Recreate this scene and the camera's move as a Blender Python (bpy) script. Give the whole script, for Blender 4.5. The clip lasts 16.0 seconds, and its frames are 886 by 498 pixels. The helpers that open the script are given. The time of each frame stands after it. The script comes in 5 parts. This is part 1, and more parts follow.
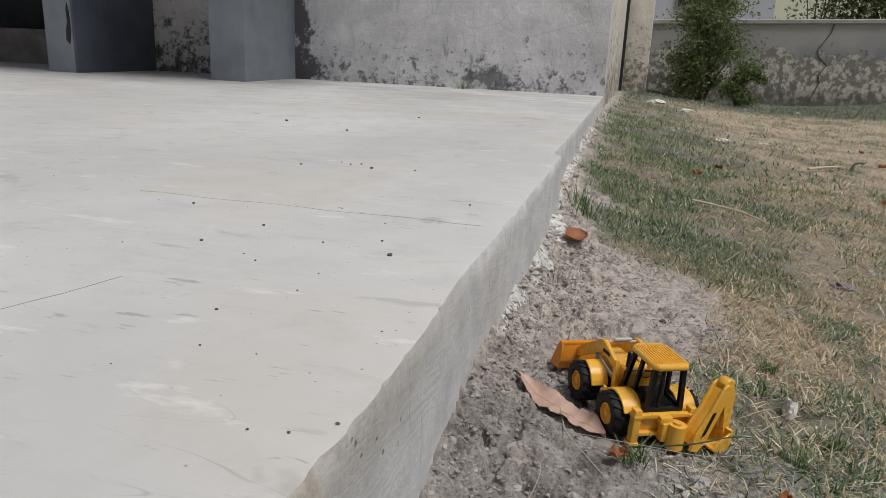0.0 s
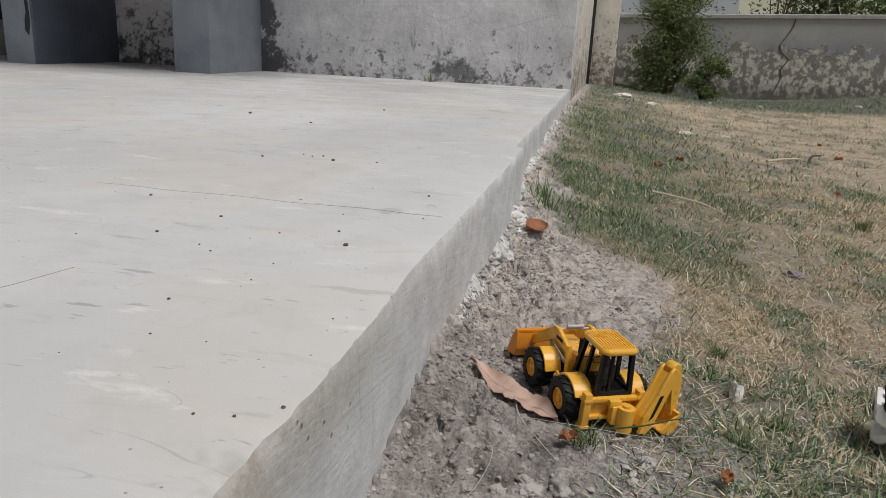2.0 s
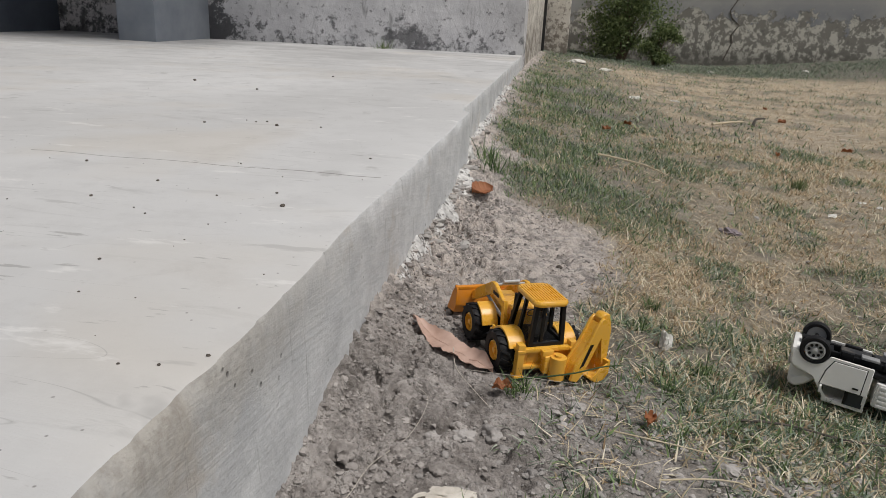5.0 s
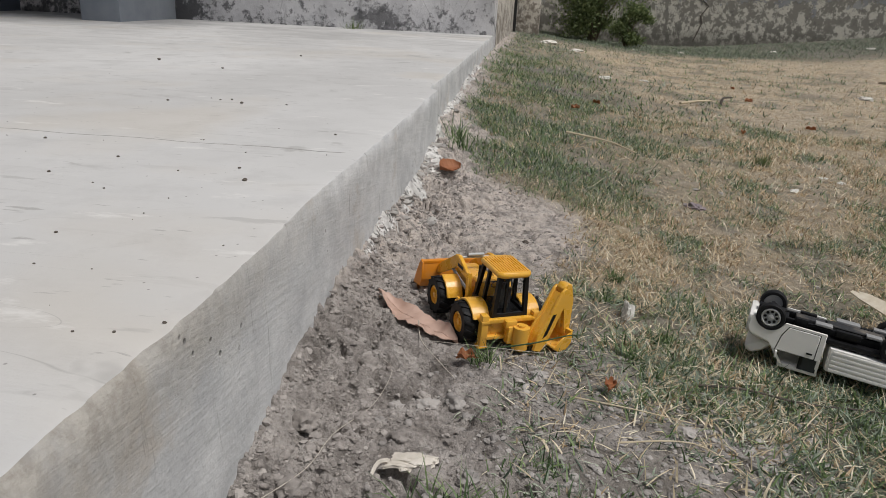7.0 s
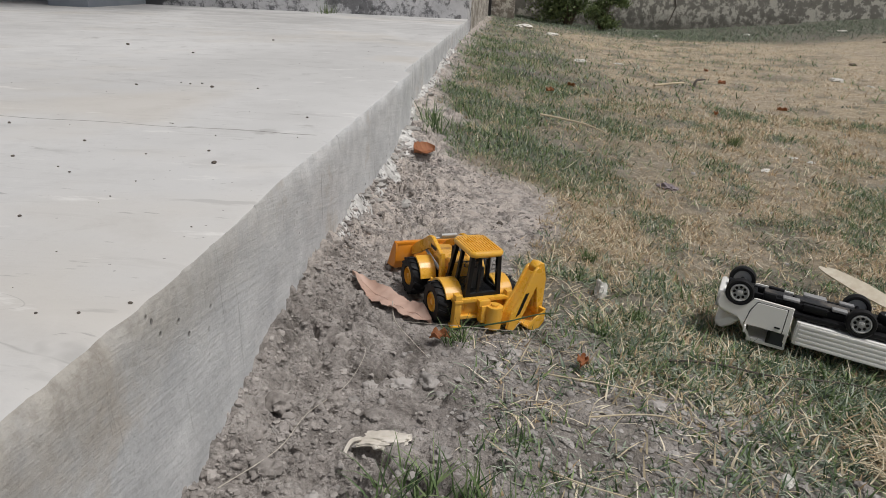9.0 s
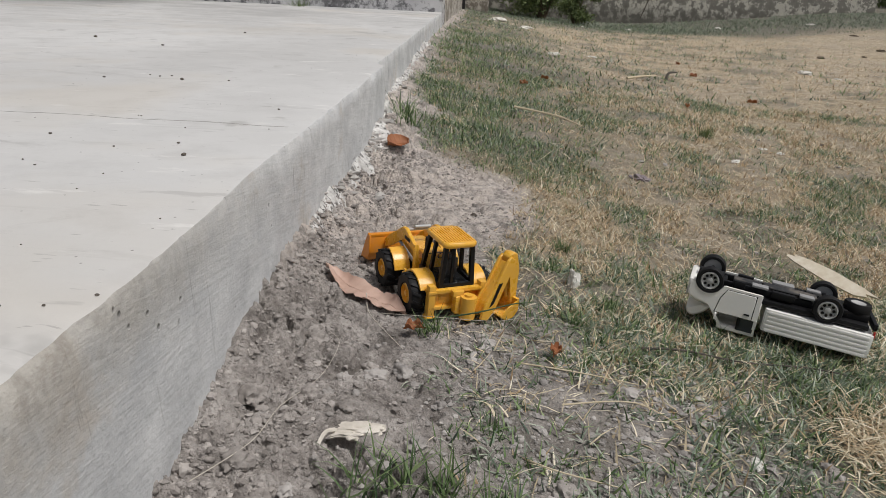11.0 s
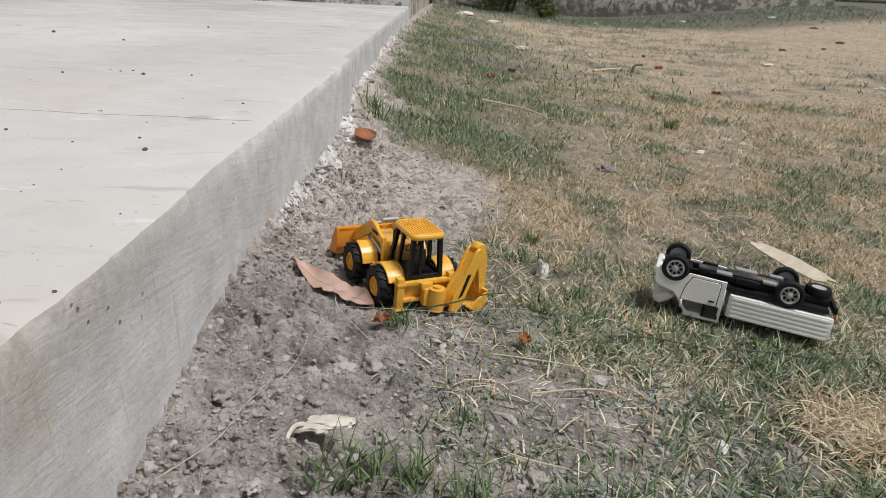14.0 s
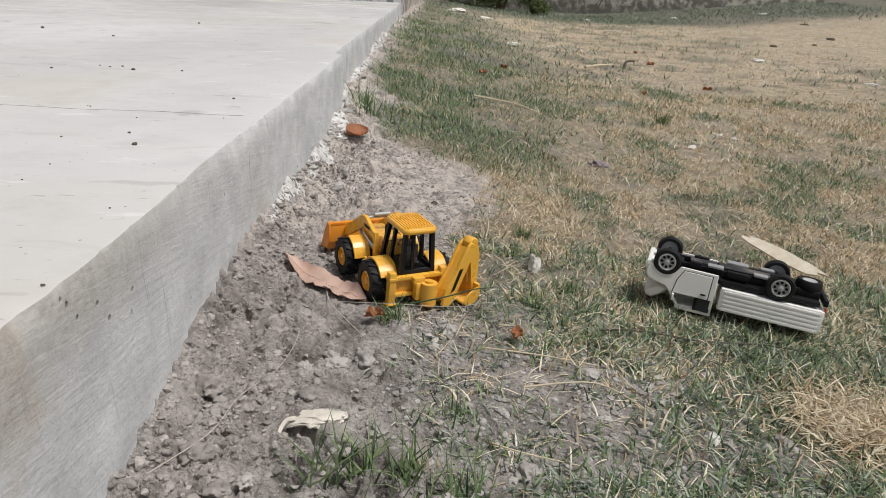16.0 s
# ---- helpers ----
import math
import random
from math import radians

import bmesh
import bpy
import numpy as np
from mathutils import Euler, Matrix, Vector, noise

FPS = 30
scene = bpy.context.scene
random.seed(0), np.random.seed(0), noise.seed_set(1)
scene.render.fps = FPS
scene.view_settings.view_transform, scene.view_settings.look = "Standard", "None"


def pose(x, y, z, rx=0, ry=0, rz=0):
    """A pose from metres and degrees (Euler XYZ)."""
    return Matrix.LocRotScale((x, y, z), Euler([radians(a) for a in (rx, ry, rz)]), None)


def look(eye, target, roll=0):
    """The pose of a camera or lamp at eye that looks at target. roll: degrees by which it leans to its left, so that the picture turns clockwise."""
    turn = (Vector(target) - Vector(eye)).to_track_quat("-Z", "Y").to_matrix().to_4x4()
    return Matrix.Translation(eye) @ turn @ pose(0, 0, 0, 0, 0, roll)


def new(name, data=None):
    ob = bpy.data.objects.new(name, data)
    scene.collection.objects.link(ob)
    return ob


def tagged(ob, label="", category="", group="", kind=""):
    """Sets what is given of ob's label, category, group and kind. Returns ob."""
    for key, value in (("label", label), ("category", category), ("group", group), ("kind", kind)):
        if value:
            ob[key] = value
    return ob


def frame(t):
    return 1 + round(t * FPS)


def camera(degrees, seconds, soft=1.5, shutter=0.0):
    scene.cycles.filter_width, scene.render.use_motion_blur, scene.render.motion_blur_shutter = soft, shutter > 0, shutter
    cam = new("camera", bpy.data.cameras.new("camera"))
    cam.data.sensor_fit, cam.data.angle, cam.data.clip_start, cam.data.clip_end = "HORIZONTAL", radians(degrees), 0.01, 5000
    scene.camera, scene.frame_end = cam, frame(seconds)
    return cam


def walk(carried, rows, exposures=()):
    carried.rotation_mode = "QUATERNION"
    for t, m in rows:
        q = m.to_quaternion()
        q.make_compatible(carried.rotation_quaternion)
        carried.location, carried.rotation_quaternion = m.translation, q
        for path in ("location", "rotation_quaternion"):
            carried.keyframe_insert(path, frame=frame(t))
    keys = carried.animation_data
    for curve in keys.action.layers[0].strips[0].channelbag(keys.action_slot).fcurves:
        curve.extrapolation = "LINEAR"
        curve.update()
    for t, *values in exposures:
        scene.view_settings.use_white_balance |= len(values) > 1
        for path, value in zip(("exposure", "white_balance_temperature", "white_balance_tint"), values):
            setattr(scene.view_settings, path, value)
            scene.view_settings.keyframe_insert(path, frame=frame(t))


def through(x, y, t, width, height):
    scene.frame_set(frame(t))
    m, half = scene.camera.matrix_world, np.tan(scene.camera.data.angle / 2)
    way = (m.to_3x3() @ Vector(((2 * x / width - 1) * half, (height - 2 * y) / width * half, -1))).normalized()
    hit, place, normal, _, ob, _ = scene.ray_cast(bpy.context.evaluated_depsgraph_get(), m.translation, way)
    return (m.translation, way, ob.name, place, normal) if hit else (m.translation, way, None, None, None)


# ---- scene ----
cam = camera(63.2, 16.0, 0.8)
PATH = [
    (0, (0.123, -0.037, 0.341), (-0.347, 1.831, -0.198), 2.5),
    (0.5, (0.126, -0.039, 0.341), (-0.329, 1.832, -0.203), 2.9),
    (1, (0.13, -0.042, 0.342), (-0.308, 1.832, -0.203), 2.8),
    (1.5, (0.135, -0.043, 0.342), (-0.281, 1.834, -0.207), 2.9),
    (2, (0.141, -0.044, 0.341), (-0.251, 1.838, -0.212), 2.8),
    (2.5, (0.147, -0.047, 0.34), (-0.216, 1.839, -0.221), 2.7),
    (3, (0.153, -0.048, 0.337), (-0.188, 1.836, -0.24), 2.6),
    (3.5, (0.159, -0.051, 0.336), (-0.167, 1.83, -0.263), 2.6),
    (6, (0.174, -0.059, 0.332), (-0.071, 1.82, -0.306), 2.6),
    (6.5, (0.178, -0.061, 0.329), (-0.049, 1.817, -0.322), 2.6),
    (7, (0.181, -0.062, 0.327), (-0.026, 1.812, -0.34), 2.7),
    (7.5, (0.184, -0.063, 0.325), (-0.008, 1.808, -0.355), 2.6),
    (8, (0.186, -0.063, 0.323), (0.009, 1.806, -0.366), 2.6),
    (8.5, (0.187, -0.064, 0.323), (0.025, 1.804, -0.373), 2.4),
    (9, (0.188, -0.064, 0.322), (0.041, 1.804, -0.378), 2.5),
    (11.5, (0.192, -0.065, 0.319), (0.129, 1.803, -0.394), 2.5),
    (12, (0.193, -0.065, 0.319), (0.147, 1.803, -0.394), 2.3),
    (12.5, (0.194, -0.065, 0.318), (0.16, 1.802, -0.398), 2.4),
    (13, (0.194, -0.065, 0.317), (0.175, 1.802, -0.4), 2.5),
    (13.5, (0.195, -0.065, 0.317), (0.184, 1.801, -0.402), 2.5),
    (14, (0.195, -0.065, 0.316), (0.193, 1.801, -0.405), 2.6),
    (14.5, (0.195, -0.065, 0.315), (0.199, 1.8, -0.406), 2.7),
    (15, (0.196, -0.065, 0.315), (0.204, 1.799, -0.409), 2.7),
    (15.5, (0.196, -0.065, 0.314), (0.209, 1.799, -0.412), 2.6),
    (16, (0.196, -0.065, 0.313), (0.214, 1.798, -0.414), 2.6),
]
walk(cam, [(t, look(eye, target, roll)) for t, eye, target, roll in PATH],
     [(0, -0.22), (3.5, -0.21), (7, -0.19), (9, -0.18), (12.5, -0.02), (16, 0.12)])


# ---- light ----
world = bpy.data.worlds.new("sky")
scene.world = world
world.use_nodes = True
wn = world.node_tree.nodes
sky = wn.new("ShaderNodeTexSky")
sky.sky_type, sky.sun_disc = "NISHITA", False
sky.sun_elevation, sky.sun_rotation = radians(63), radians(115)
sky.air_density, sky.dust_density = 1.0, 4.0
soft_sky = wn.new("ShaderNodeHueSaturation")
soft_sky.inputs["Saturation"].default_value = 0.45
world.node_tree.links.new(sky.outputs[0], soft_sky.inputs["Color"])
world.node_tree.links.new(soft_sky.outputs[0], wn["Background"].inputs["Color"])
wn["Background"].inputs["Strength"].default_value = 0.062

sun = new("sun", bpy.data.lights.new("sun", "SUN"))
sun.data.energy, sun.data.angle, sun.data.color = 2.75, radians(15), (1.0, 0.98, 0.96)
sun.matrix_world = look((1.9, -0.9, 4.2), (0, 0, 0))


# ---- materials ----
def lin(r, g, b):
    return tuple(((c / 255 + 0.055) / 1.055) ** 2.4 if c > 10 else c / 3295 for c in (r, g, b)) + (1.0,)


class Shader:
    """Small builder for node materials."""

    def __init__(self, name, rough=0.8, metal=0.0):
        self.mat = bpy.data.materials.new(name)
        self.mat.use_nodes = True
        self.nodes, self.links = self.mat.node_tree.nodes, self.mat.node_tree.links
        self.bsdf = self.nodes["Principled BSDF"]
        self.bsdf.inputs["Roughness"].default_value = rough
        self.bsdf.inputs["Metallic"].default_value = metal
        self.coord = self.nodes.new("ShaderNodeTexCoord").outputs["Object"]

    def use(self, socket, value):
        if isinstance(value, bpy.types.NodeSocket):
            self.links.new(value, socket)
        else:
            socket.default_value = value

    def scaled(self, sx, sy, sz, rz=0.0):
        node = self.nodes.new("ShaderNodeMapping")
        self.links.new(self.coord, node.inputs["Vector"])
        node.inputs["Scale"].default_value = (sx, sy, sz)
        node.inputs["Rotation"].default_value = (0, 0, rz)
        return node.outputs[0]

    def tilted(self, turn, squeeze):
        """Streaks in the y-z plane, leaning by turn."""
        node = self.nodes.new("ShaderNodeMapping")
        node.vector_type = "TEXTURE"
        self.links.new(self.coord, node.inputs["Vector"])
        node.inputs["Rotation"].default_value = (turn, 0, 0)
        node.inputs["Scale"].default_value = (1, 1 / squeeze, 1)
        return node.outputs[0]

    def noise(self, scale, detail=5.0, rough=0.6, vector=None, distortion=0.0):
        node = self.nodes.new("ShaderNodeTexNoise")
        self.links.new(vector or self.coord, node.inputs["Vector"])
        node.inputs["Scale"].default_value, node.inputs["Detail"].default_value = scale, detail
        node.inputs["Roughness"].default_value = rough
        node.inputs["Distortion"].default_value = distortion
        return node.outputs["Fac"]

    def cells(self, scale, feature="F1", vector=None):
        node = self.nodes.new("ShaderNodeTexVoronoi")
        node.feature = feature
        self.links.new(vector or self.coord, node.inputs["Vector"])
        node.inputs["Scale"].default_value = scale
        return node.outputs["Distance"]

    def band(self, fac, lo, hi, a=0.0, b=1.0):
        node = self.nodes.new("ShaderNodeMapRange")
        self.links.new(fac, node.inputs["Value"])
        for key, value in (("From Min", lo), ("From Max", hi), ("To Min", a), ("To Max", b)):
            node.inputs[key].default_value = value
        return node.outputs[0]

    def math(self, op, a, b=0.0):
        node = self.nodes.new("ShaderNodeMath")
        node.operation = op
        self.use(node.inputs[0], a)
        self.use(node.inputs[1], b)
        return node.outputs[0]

    def mix(self, fac, a, b):
        node = self.nodes.new("ShaderNodeMix")
        node.data_type = "RGBA"
        self.use(node.inputs[0], fac)
        self.use(node.inputs[6], a)
        self.use(node.inputs[7], b)
        return node.outputs[2]

    def island(self):
        return self.nodes.new("ShaderNodeNewGeometry").outputs["Random Per Island"]

    def chance(self):
        return self.nodes.new("ShaderNodeObjectInfo").outputs["Random"]

    def axis(self, name):
        node = self.nodes.new("ShaderNodeSeparateXYZ")
        self.links.new(self.coord, node.inputs[0])
        return node.outputs[name]

    def attribute(self, name):
        node = self.nodes.new("ShaderNodeAttribute")
        node.attribute_name = name
        return node.outputs["Fac"]

    def done(self, colour, bump=None, strength=0.3, distance=0.002, rough=None, through=0.0):
        self.use(self.bsdf.inputs["Base Color"], colour)
        if rough is not None:
            self.use(self.bsdf.inputs["Roughness"], rough)
        if bump is not None:
            node = self.nodes.new("ShaderNodeBump")
            node.inputs["Strength"].default_value, node.inputs["Distance"].default_value = strength, distance
            self.links.new(bump, node.inputs["Height"])
            self.links.new(node.outputs[0], self.bsdf.inputs["Normal"])
        if through:
            thin = self.nodes.new("ShaderNodeBsdfTranslucent")
            self.use(thin.inputs["Color"], colour)
            both = self.nodes.new("ShaderNodeMixShader")
            both.inputs[0].default_value = through
            self.links.new(self.bsdf.outputs[0], both.inputs[1])
            self.links.new(thin.outputs[0], both.inputs[2])
            self.links.new(both.outputs[0], self.nodes["Material Output"].inputs["Surface"])
        return self.mat


def concrete_material():
    m = Shader("trowelled concrete", 0.72)
    cloud = m.noise(1.6, 4, 0.55)
    mottle = m.noise(14, 6, 0.65)
    grain = m.noise(420, 3, 0.7)
    sweep = m.noise(5, 6, 0.7, m.scaled(1.0, 3.2, 1.0, 0.5), 1.2)
    c = m.mix(m.band(cloud, 0.35, 0.65), (0.515, 0.508, 0.497, 1), (0.635, 0.628, 0.617, 1))
    c = m.mix(m.band(mottle, 0.5, 0.72, 0, 0.5), c, (0.47, 0.46, 0.45, 1))
    c = m.mix(m.band(sweep, 0.58, 0.70, 0, 0.4), c, (0.36, 0.35, 0.34, 1))
    c = m.mix(m.band(m.noise(3.1, 3, 0.5), 0.54, 0.70, 0, 0.4), c, (0.52, 0.47, 0.40, 1))
    # trowel marks and scratches: thin winding lines, broken up
    for scale, turn, squeeze, width, weight in ((2.9, -0.25, 7.0, 0.002, 0.35),):
        line = m.band(m.math("ABSOLUTE", m.math("SUBTRACT", m.noise(scale, 1, 0.4, m.scaled(1, squeeze, 1, turn), 0.1), 0.5)), 0.0, width, 1, 0)
        some = m.band(m.noise(scale * 1.7, 3, 0.6, m.scaled(1.3, 1, 1, turn)), 0.57, 0.63, 0, weight)
        c = m.mix(m.math("MULTIPLY", line, some), c, (0.2, 0.195, 0.185, 1))
    # short trowel nicks at three sizes, and pale scuffs
    for scale, squeeze, level, weight in ((7, 4.5, 0.68, 0.3), (17, 5.0, 0.66, 0.5), (38, 3.5, 0.70, 0.45)):
        dash = m.band(m.noise(scale, 4, 0.6, m.scaled(1, squeeze, 1, 0.15)), level, level + 0.04, 0, weight)
        c = m.mix(dash, c, (0.24, 0.23, 0.22, 1))
    scuff = m.band(m.noise(11, 5, 0.65, m.scaled(1, 3.0, 1, -0.2)), 0.62, 0.70, 0, 0.5)
    c = m.mix(scuff, c, (0.78, 0.765, 0.74, 1))
    patch = m.band(m.noise(8, 4, 0.6, m.scaled(1, 1, 1, 0.2)), 0.66, 0.70, 0, 0.5)
    c = m.mix(patch, c, (0.33, 0.32, 0.305, 1))
    grime = m.math("MULTIPLY", m.band(m.axis("Y"), 1.5, 3.3), m.band(m.noise(3.5, 6, 0.7, m.scaled(1, 1.8, 1)), 0.42, 0.62))
    c = m.mix(m.math("MULTIPLY", grime, 0.6), c, (0.27, 0.265, 0.26, 1))
    specks = m.band(m.cells(75), 0.05, 0.09, 1, 0)
    thin = m.math("MULTIPLY", specks, m.band(m.noise(9, 2), 0.50, 0.58))
    c = m.mix(m.math("MULTIPLY", thin, 0.75), c, (0.16, 0.15, 0.14, 1))
    b = m.math("ADD", m.math("MULTIPLY", sweep, 1.0), m.math("MULTIPLY", grain, 0.18))
    return m.done(c, b, 0.35, 0.004, m.band(mottle, 0.3, 0.7, 0.6, 0.85))


def face_material():
    m = Shader("rough concrete edge", 0.88)
    stroke = m.noise(260, 4, 0.65, m.tilted(-0.16, 0.06))
    mottle = m.noise(22, 6, 0.7)
    pits = m.band(m.cells(70), 0.08, 0.16, 1, 0)
    pit = m.math("MULTIPLY", pits, m.band(m.noise(11, 2), 0.56, 0.66))
    c = m.mix(m.band(mottle, 0.35, 0.68), (0.50, 0.505, 0.51, 1), (0.68, 0.68, 0.675, 1))
    c = m.mix(m.band(stroke, 0.52, 0.66, 0, 0.28), c, (0.34, 0.355, 0.345, 1))
    c = m.mix(m.band(m.noise(5, 6, 0.7), 0.52, 0.66, 0, 0.45), c, (0.38, 0.385, 0.39, 1))
    c = m.mix(m.band(m.noise(7, 5, 0.7), 0.58, 0.7, 0, 0.6), c, (0.46, 0.40, 0.33, 1))
    c = m.mix(m.band(m.noise(320, 4, 0.7), 0.52, 0.72, 0, 0.3), c, (0.27, 0.27, 0.265, 1))
    scratch = m.band(m.noise(34, 4, 0.6, m.scaled(1, 3.0, 0.22)), 0.63, 0.69, 0, 0.5)
    c = m.mix(scratch, c, (0.2, 0.195, 0.185, 1))
    worn = m.math("MULTIPLY", m.band(m.axis("Y"), 0.2, 0.62, 1, 0), m.band(m.math("ADD", m.axis("Z"), m.band(mottle, 0.3, 0.7, -0.02, 0.02)), 0.095, 0.145))
    c = m.mix(m.math("MULTIPLY", worn, 0.75), c, m.mix(m.band(m.noise(90, 5, 0.7), 0.4, 0.6), (0.27, 0.235, 0.19, 1), (0.42, 0.385, 0.33, 1)))
    c = m.mix(m.math("MULTIPLY", pit, 0.8), c, (0.15, 0.145, 0.14, 1))
    h = m.math("SUBTRACT", m.math("ADD", m.math("MULTIPLY", stroke, 0.4), m.math("ADD", mottle, m.math("MULTIPLY", m.noise(260, 4, 0.7), 0.5))), pit)
    return m.done(c, h, 0.6, 0.0025)


def whitewash_material(name, clean, dirty, stain, low, foot_height, corner=None):
    """Old limewash with dark mould spots, denser where low has it and towards the foot."""
    m = Shader(name, 0.9)
    cloud = m.noise(1.7, 6, 0.65)
    mottle = m.noise(7, 7, 0.72)
    spots = m.noise(19, 6, 0.75)
    c = m.mix(m.band(mottle, 0.35, 0.7), clean, dirty)
    c = m.mix(m.band(cloud, 0.45, 0.7, 0, 0.6), c, dirty)
    foot = m.band(m.axis("Z"), 0.15, 0.15 + foot_height, 0.15, 0.0)
    c = m.mix(m.band(m.math("ADD", spots, foot), low, low + 0.09, 0, 0.85), c, stain)
    c = m.mix(m.band(m.math("ADD", m.noise(4, 7, 0.75), foot), 0.66, 0.72, 0, 0.8), c, stain)
    runs = m.band(m.noise(16, 6, 0.7, m.scaled(1, 1, 0.16), 0.3), 0.60, 0.70, 0, 0.7)
    c = m.mix(m.math("MULTIPLY", runs, m.band(cloud, 0.4, 0.6)), c, stain)
    if corner is not None:
        off = m.math("ABSOLUTE", m.math("SUBTRACT", m.axis("X"), corner))
        mould = m.band(m.math("ADD", off, m.band(m.noise(9, 6, 0.7), 0.3, 0.7, -0.14, 0.14)), 0.05, 0.09, 0.95, 0)
        c = m.mix(mould, c, stain)
    veins = m.band(m.cells(2.3, "DISTANCE_TO_EDGE", m.scaled(1, 1, 1)), 0.0, 0.006, 0.25, 0)
    c = m.mix(veins, c, stain)
    return m.done(c, m.math("ADD", mottle, m.math("MULTIPLY", spots, 0.6)), 0.6, 0.01)


def crust_material():
    """White mortar full of small dark voids."""
    m = Shader("white mortar crust", 0.95)
    lump = m.noise(55, 5, 0.65)
    holes = m.band(m.noise(80, 4, 0.6, m.scaled(1, 1.6, 0.6)), 0.56, 0.62)
    c = m.mix(m.band(lump, 0.35, 0.65), (0.40, 0.385, 0.365, 1), (0.72, 0.705, 0.68, 1))
    c = m.mix(m.math("MULTIPLY", holes, 0.85), c, (0.13, 0.12, 0.11, 1))
    return m.done(c, m.math("SUBTRACT", lump, m.math("MULTIPLY", holes, 0.7)), 1.0, 0.006)


def garden_wall_material():
    """Grey render above, flaking to pale block below, darker towards the foot."""
    m = Shader("flaking rendered wall", 0.92)
    edge = m.noise(6, 7, 0.7)
    patch = m.noise(15, 6, 0.65, m.scaled(1.0, 1, 0.9))
    z = m.axis("Z")
    render = m.mix(m.band(m.noise(2.2, 5), 0.4, 0.65), (0.25, 0.26, 0.275, 1), (0.36, 0.36, 0.35, 1))
    render = m.mix(m.band(z, 0.45, 0.66, 0, 0.7), render, (0.44, 0.43, 0.40, 1))
    bare = m.mix(m.band(patch, 0.48, 0.55), (0.23, 0.22, 0.195, 1), (0.56, 0.54, 0.48, 1))
    bare = m.mix(m.band(m.noise(16, 6, 0.7), 0.55, 0.66, 0, 0.8), bare, (0.15, 0.145, 0.135, 1))
    level = m.math("ADD", z, m.band(edge, 0.3, 0.7, -0.20, 0.20))
    c = m.mix(m.band(level, 0.40, 0.43), bare, render)
    c = m.mix(m.band(m.math("ADD", z, m.band(patch, 0.3, 0.7, -0.08, 0.08)), 0.0, 0.16, 0.85, 0), c, (0.12, 0.115, 0.10, 1))
    h = m.math("ADD", m.band(level, 0.40, 0.42), m.math("MULTIPLY", patch, 0.5))
    return m.done(c, h, 0.7, 0.012)


def plain(name, a, b, scale, rough=0.7, strength=0.15, metal=0.0, spread=0.0, through=0.0):
    m = Shader(name, rough, metal)
    n = m.noise(scale, 5, 0.6)
    c = m.mix(m.band(n, 0.35, 0.68), a, b)
    if spread:
        dark = tuple(v * (1 - spread) for v in a[:3]) + (1,)
        c = m.mix(m.band(m.island(), 0, 1), c, m.mix(m.island(), dark, b))
    return m.done(c, m.noise(scale * 7, 4), strength, 0.0008, through=through)


def plastic(name, colour, rough=0.38, dust=0.25, shine=0.5):
    """Moulded toy plastic with fine dust and scuffs."""
    m = Shader(name, rough)
    m.bsdf.inputs["Specular IOR Level"].default_value = shine
    film = m.noise(55, 6, 0.7)
    worn = m.noise(300, 3, 0.7)
    c = m.mix(m.band(film, 0.48, 0.75, 0, dust), colour, (0.42, 0.36, 0.29, 1))
    c = m.mix(m.band(m.noise(16, 3), 0.4, 0.7, 0, 0.18), c, tuple(v * 0.7 for v in colour[:3]) + (1,))
    return m.done(c, worn, 0.06, 0.0004, m.band(film, 0.35, 0.7, rough - 0.06, rough + 0.22))


def soil_material():
    """Grey-brown dry soil; thatch tones where the lawn grows."""
    m = Shader("dry soil", 0.95)
    big = m.noise(4, 5, 0.6)
    mid = m.noise(28, 6, 0.7)
    fine = m.noise(240, 4, 0.7)
    c = m.mix(m.band(mid, 0.35, 0.68), (0.22, 0.195, 0.176, 1), (0.52, 0.478, 0.445, 1))
    c = m.mix(m.band(big, 0.5, 0.68, 0, 0.5), c, (0.52, 0.485, 0.455, 1))
    c = m.mix(m.band(fine, 0.5, 0.72, 0, 0.5), c, (0.10, 0.09, 0.081, 1))
    # Damp soil patches, with crevice shade put into the same dark colour.
    damp_crevice = m.band(m.noise(24, 6, 0.7), 0.50, 0.62, 0, 0.7)
    c = m.mix(damp_crevice, c, (0.115, 0.10, 0.088, 1))
    lime = m.attribute("lime")
    c = m.mix(m.math("MULTIPLY", lime, m.band(m.noise(38, 6, 0.7, m.scaled(1, 1.5, 1)), 0.40, 0.56)), c, (0.61, 0.54, 0.485, 1))
    # Thatch is set dark so its colour holds the shade between blades.
    thatch = m.mix(m.band(m.noise(9, 6, 0.7), 0.38, 0.64), (0.095, 0.095, 0.055, 1), (0.05, 0.052, 0.03, 1))
    thatch = m.mix(m.band(m.noise(160, 5, 0.75), 0.45, 0.62), thatch, (0.20, 0.175, 0.135, 1))
    tan = m.mix(m.band(m.noise(30, 6, 0.75, m.scaled(1, 2.0, 1)), 0.38, 0.62), (0.34, 0.265, 0.165, 1), (0.66, 0.54, 0.38, 1))
    thatch = m.mix(m.attribute("dry"), thatch, tan)
    thatch = m.mix(m.band(m.noise(75, 5, 0.75), 0.56, 0.66, 0, 0.6), thatch, (0.085, 0.07, 0.045, 1))
    c = m.mix(m.attribute("lawn"), c, thatch)
    return m.done(c, m.math("ADD", mid, m.math("MULTIPLY", fine, 0.9)), 1.0, 0.006)


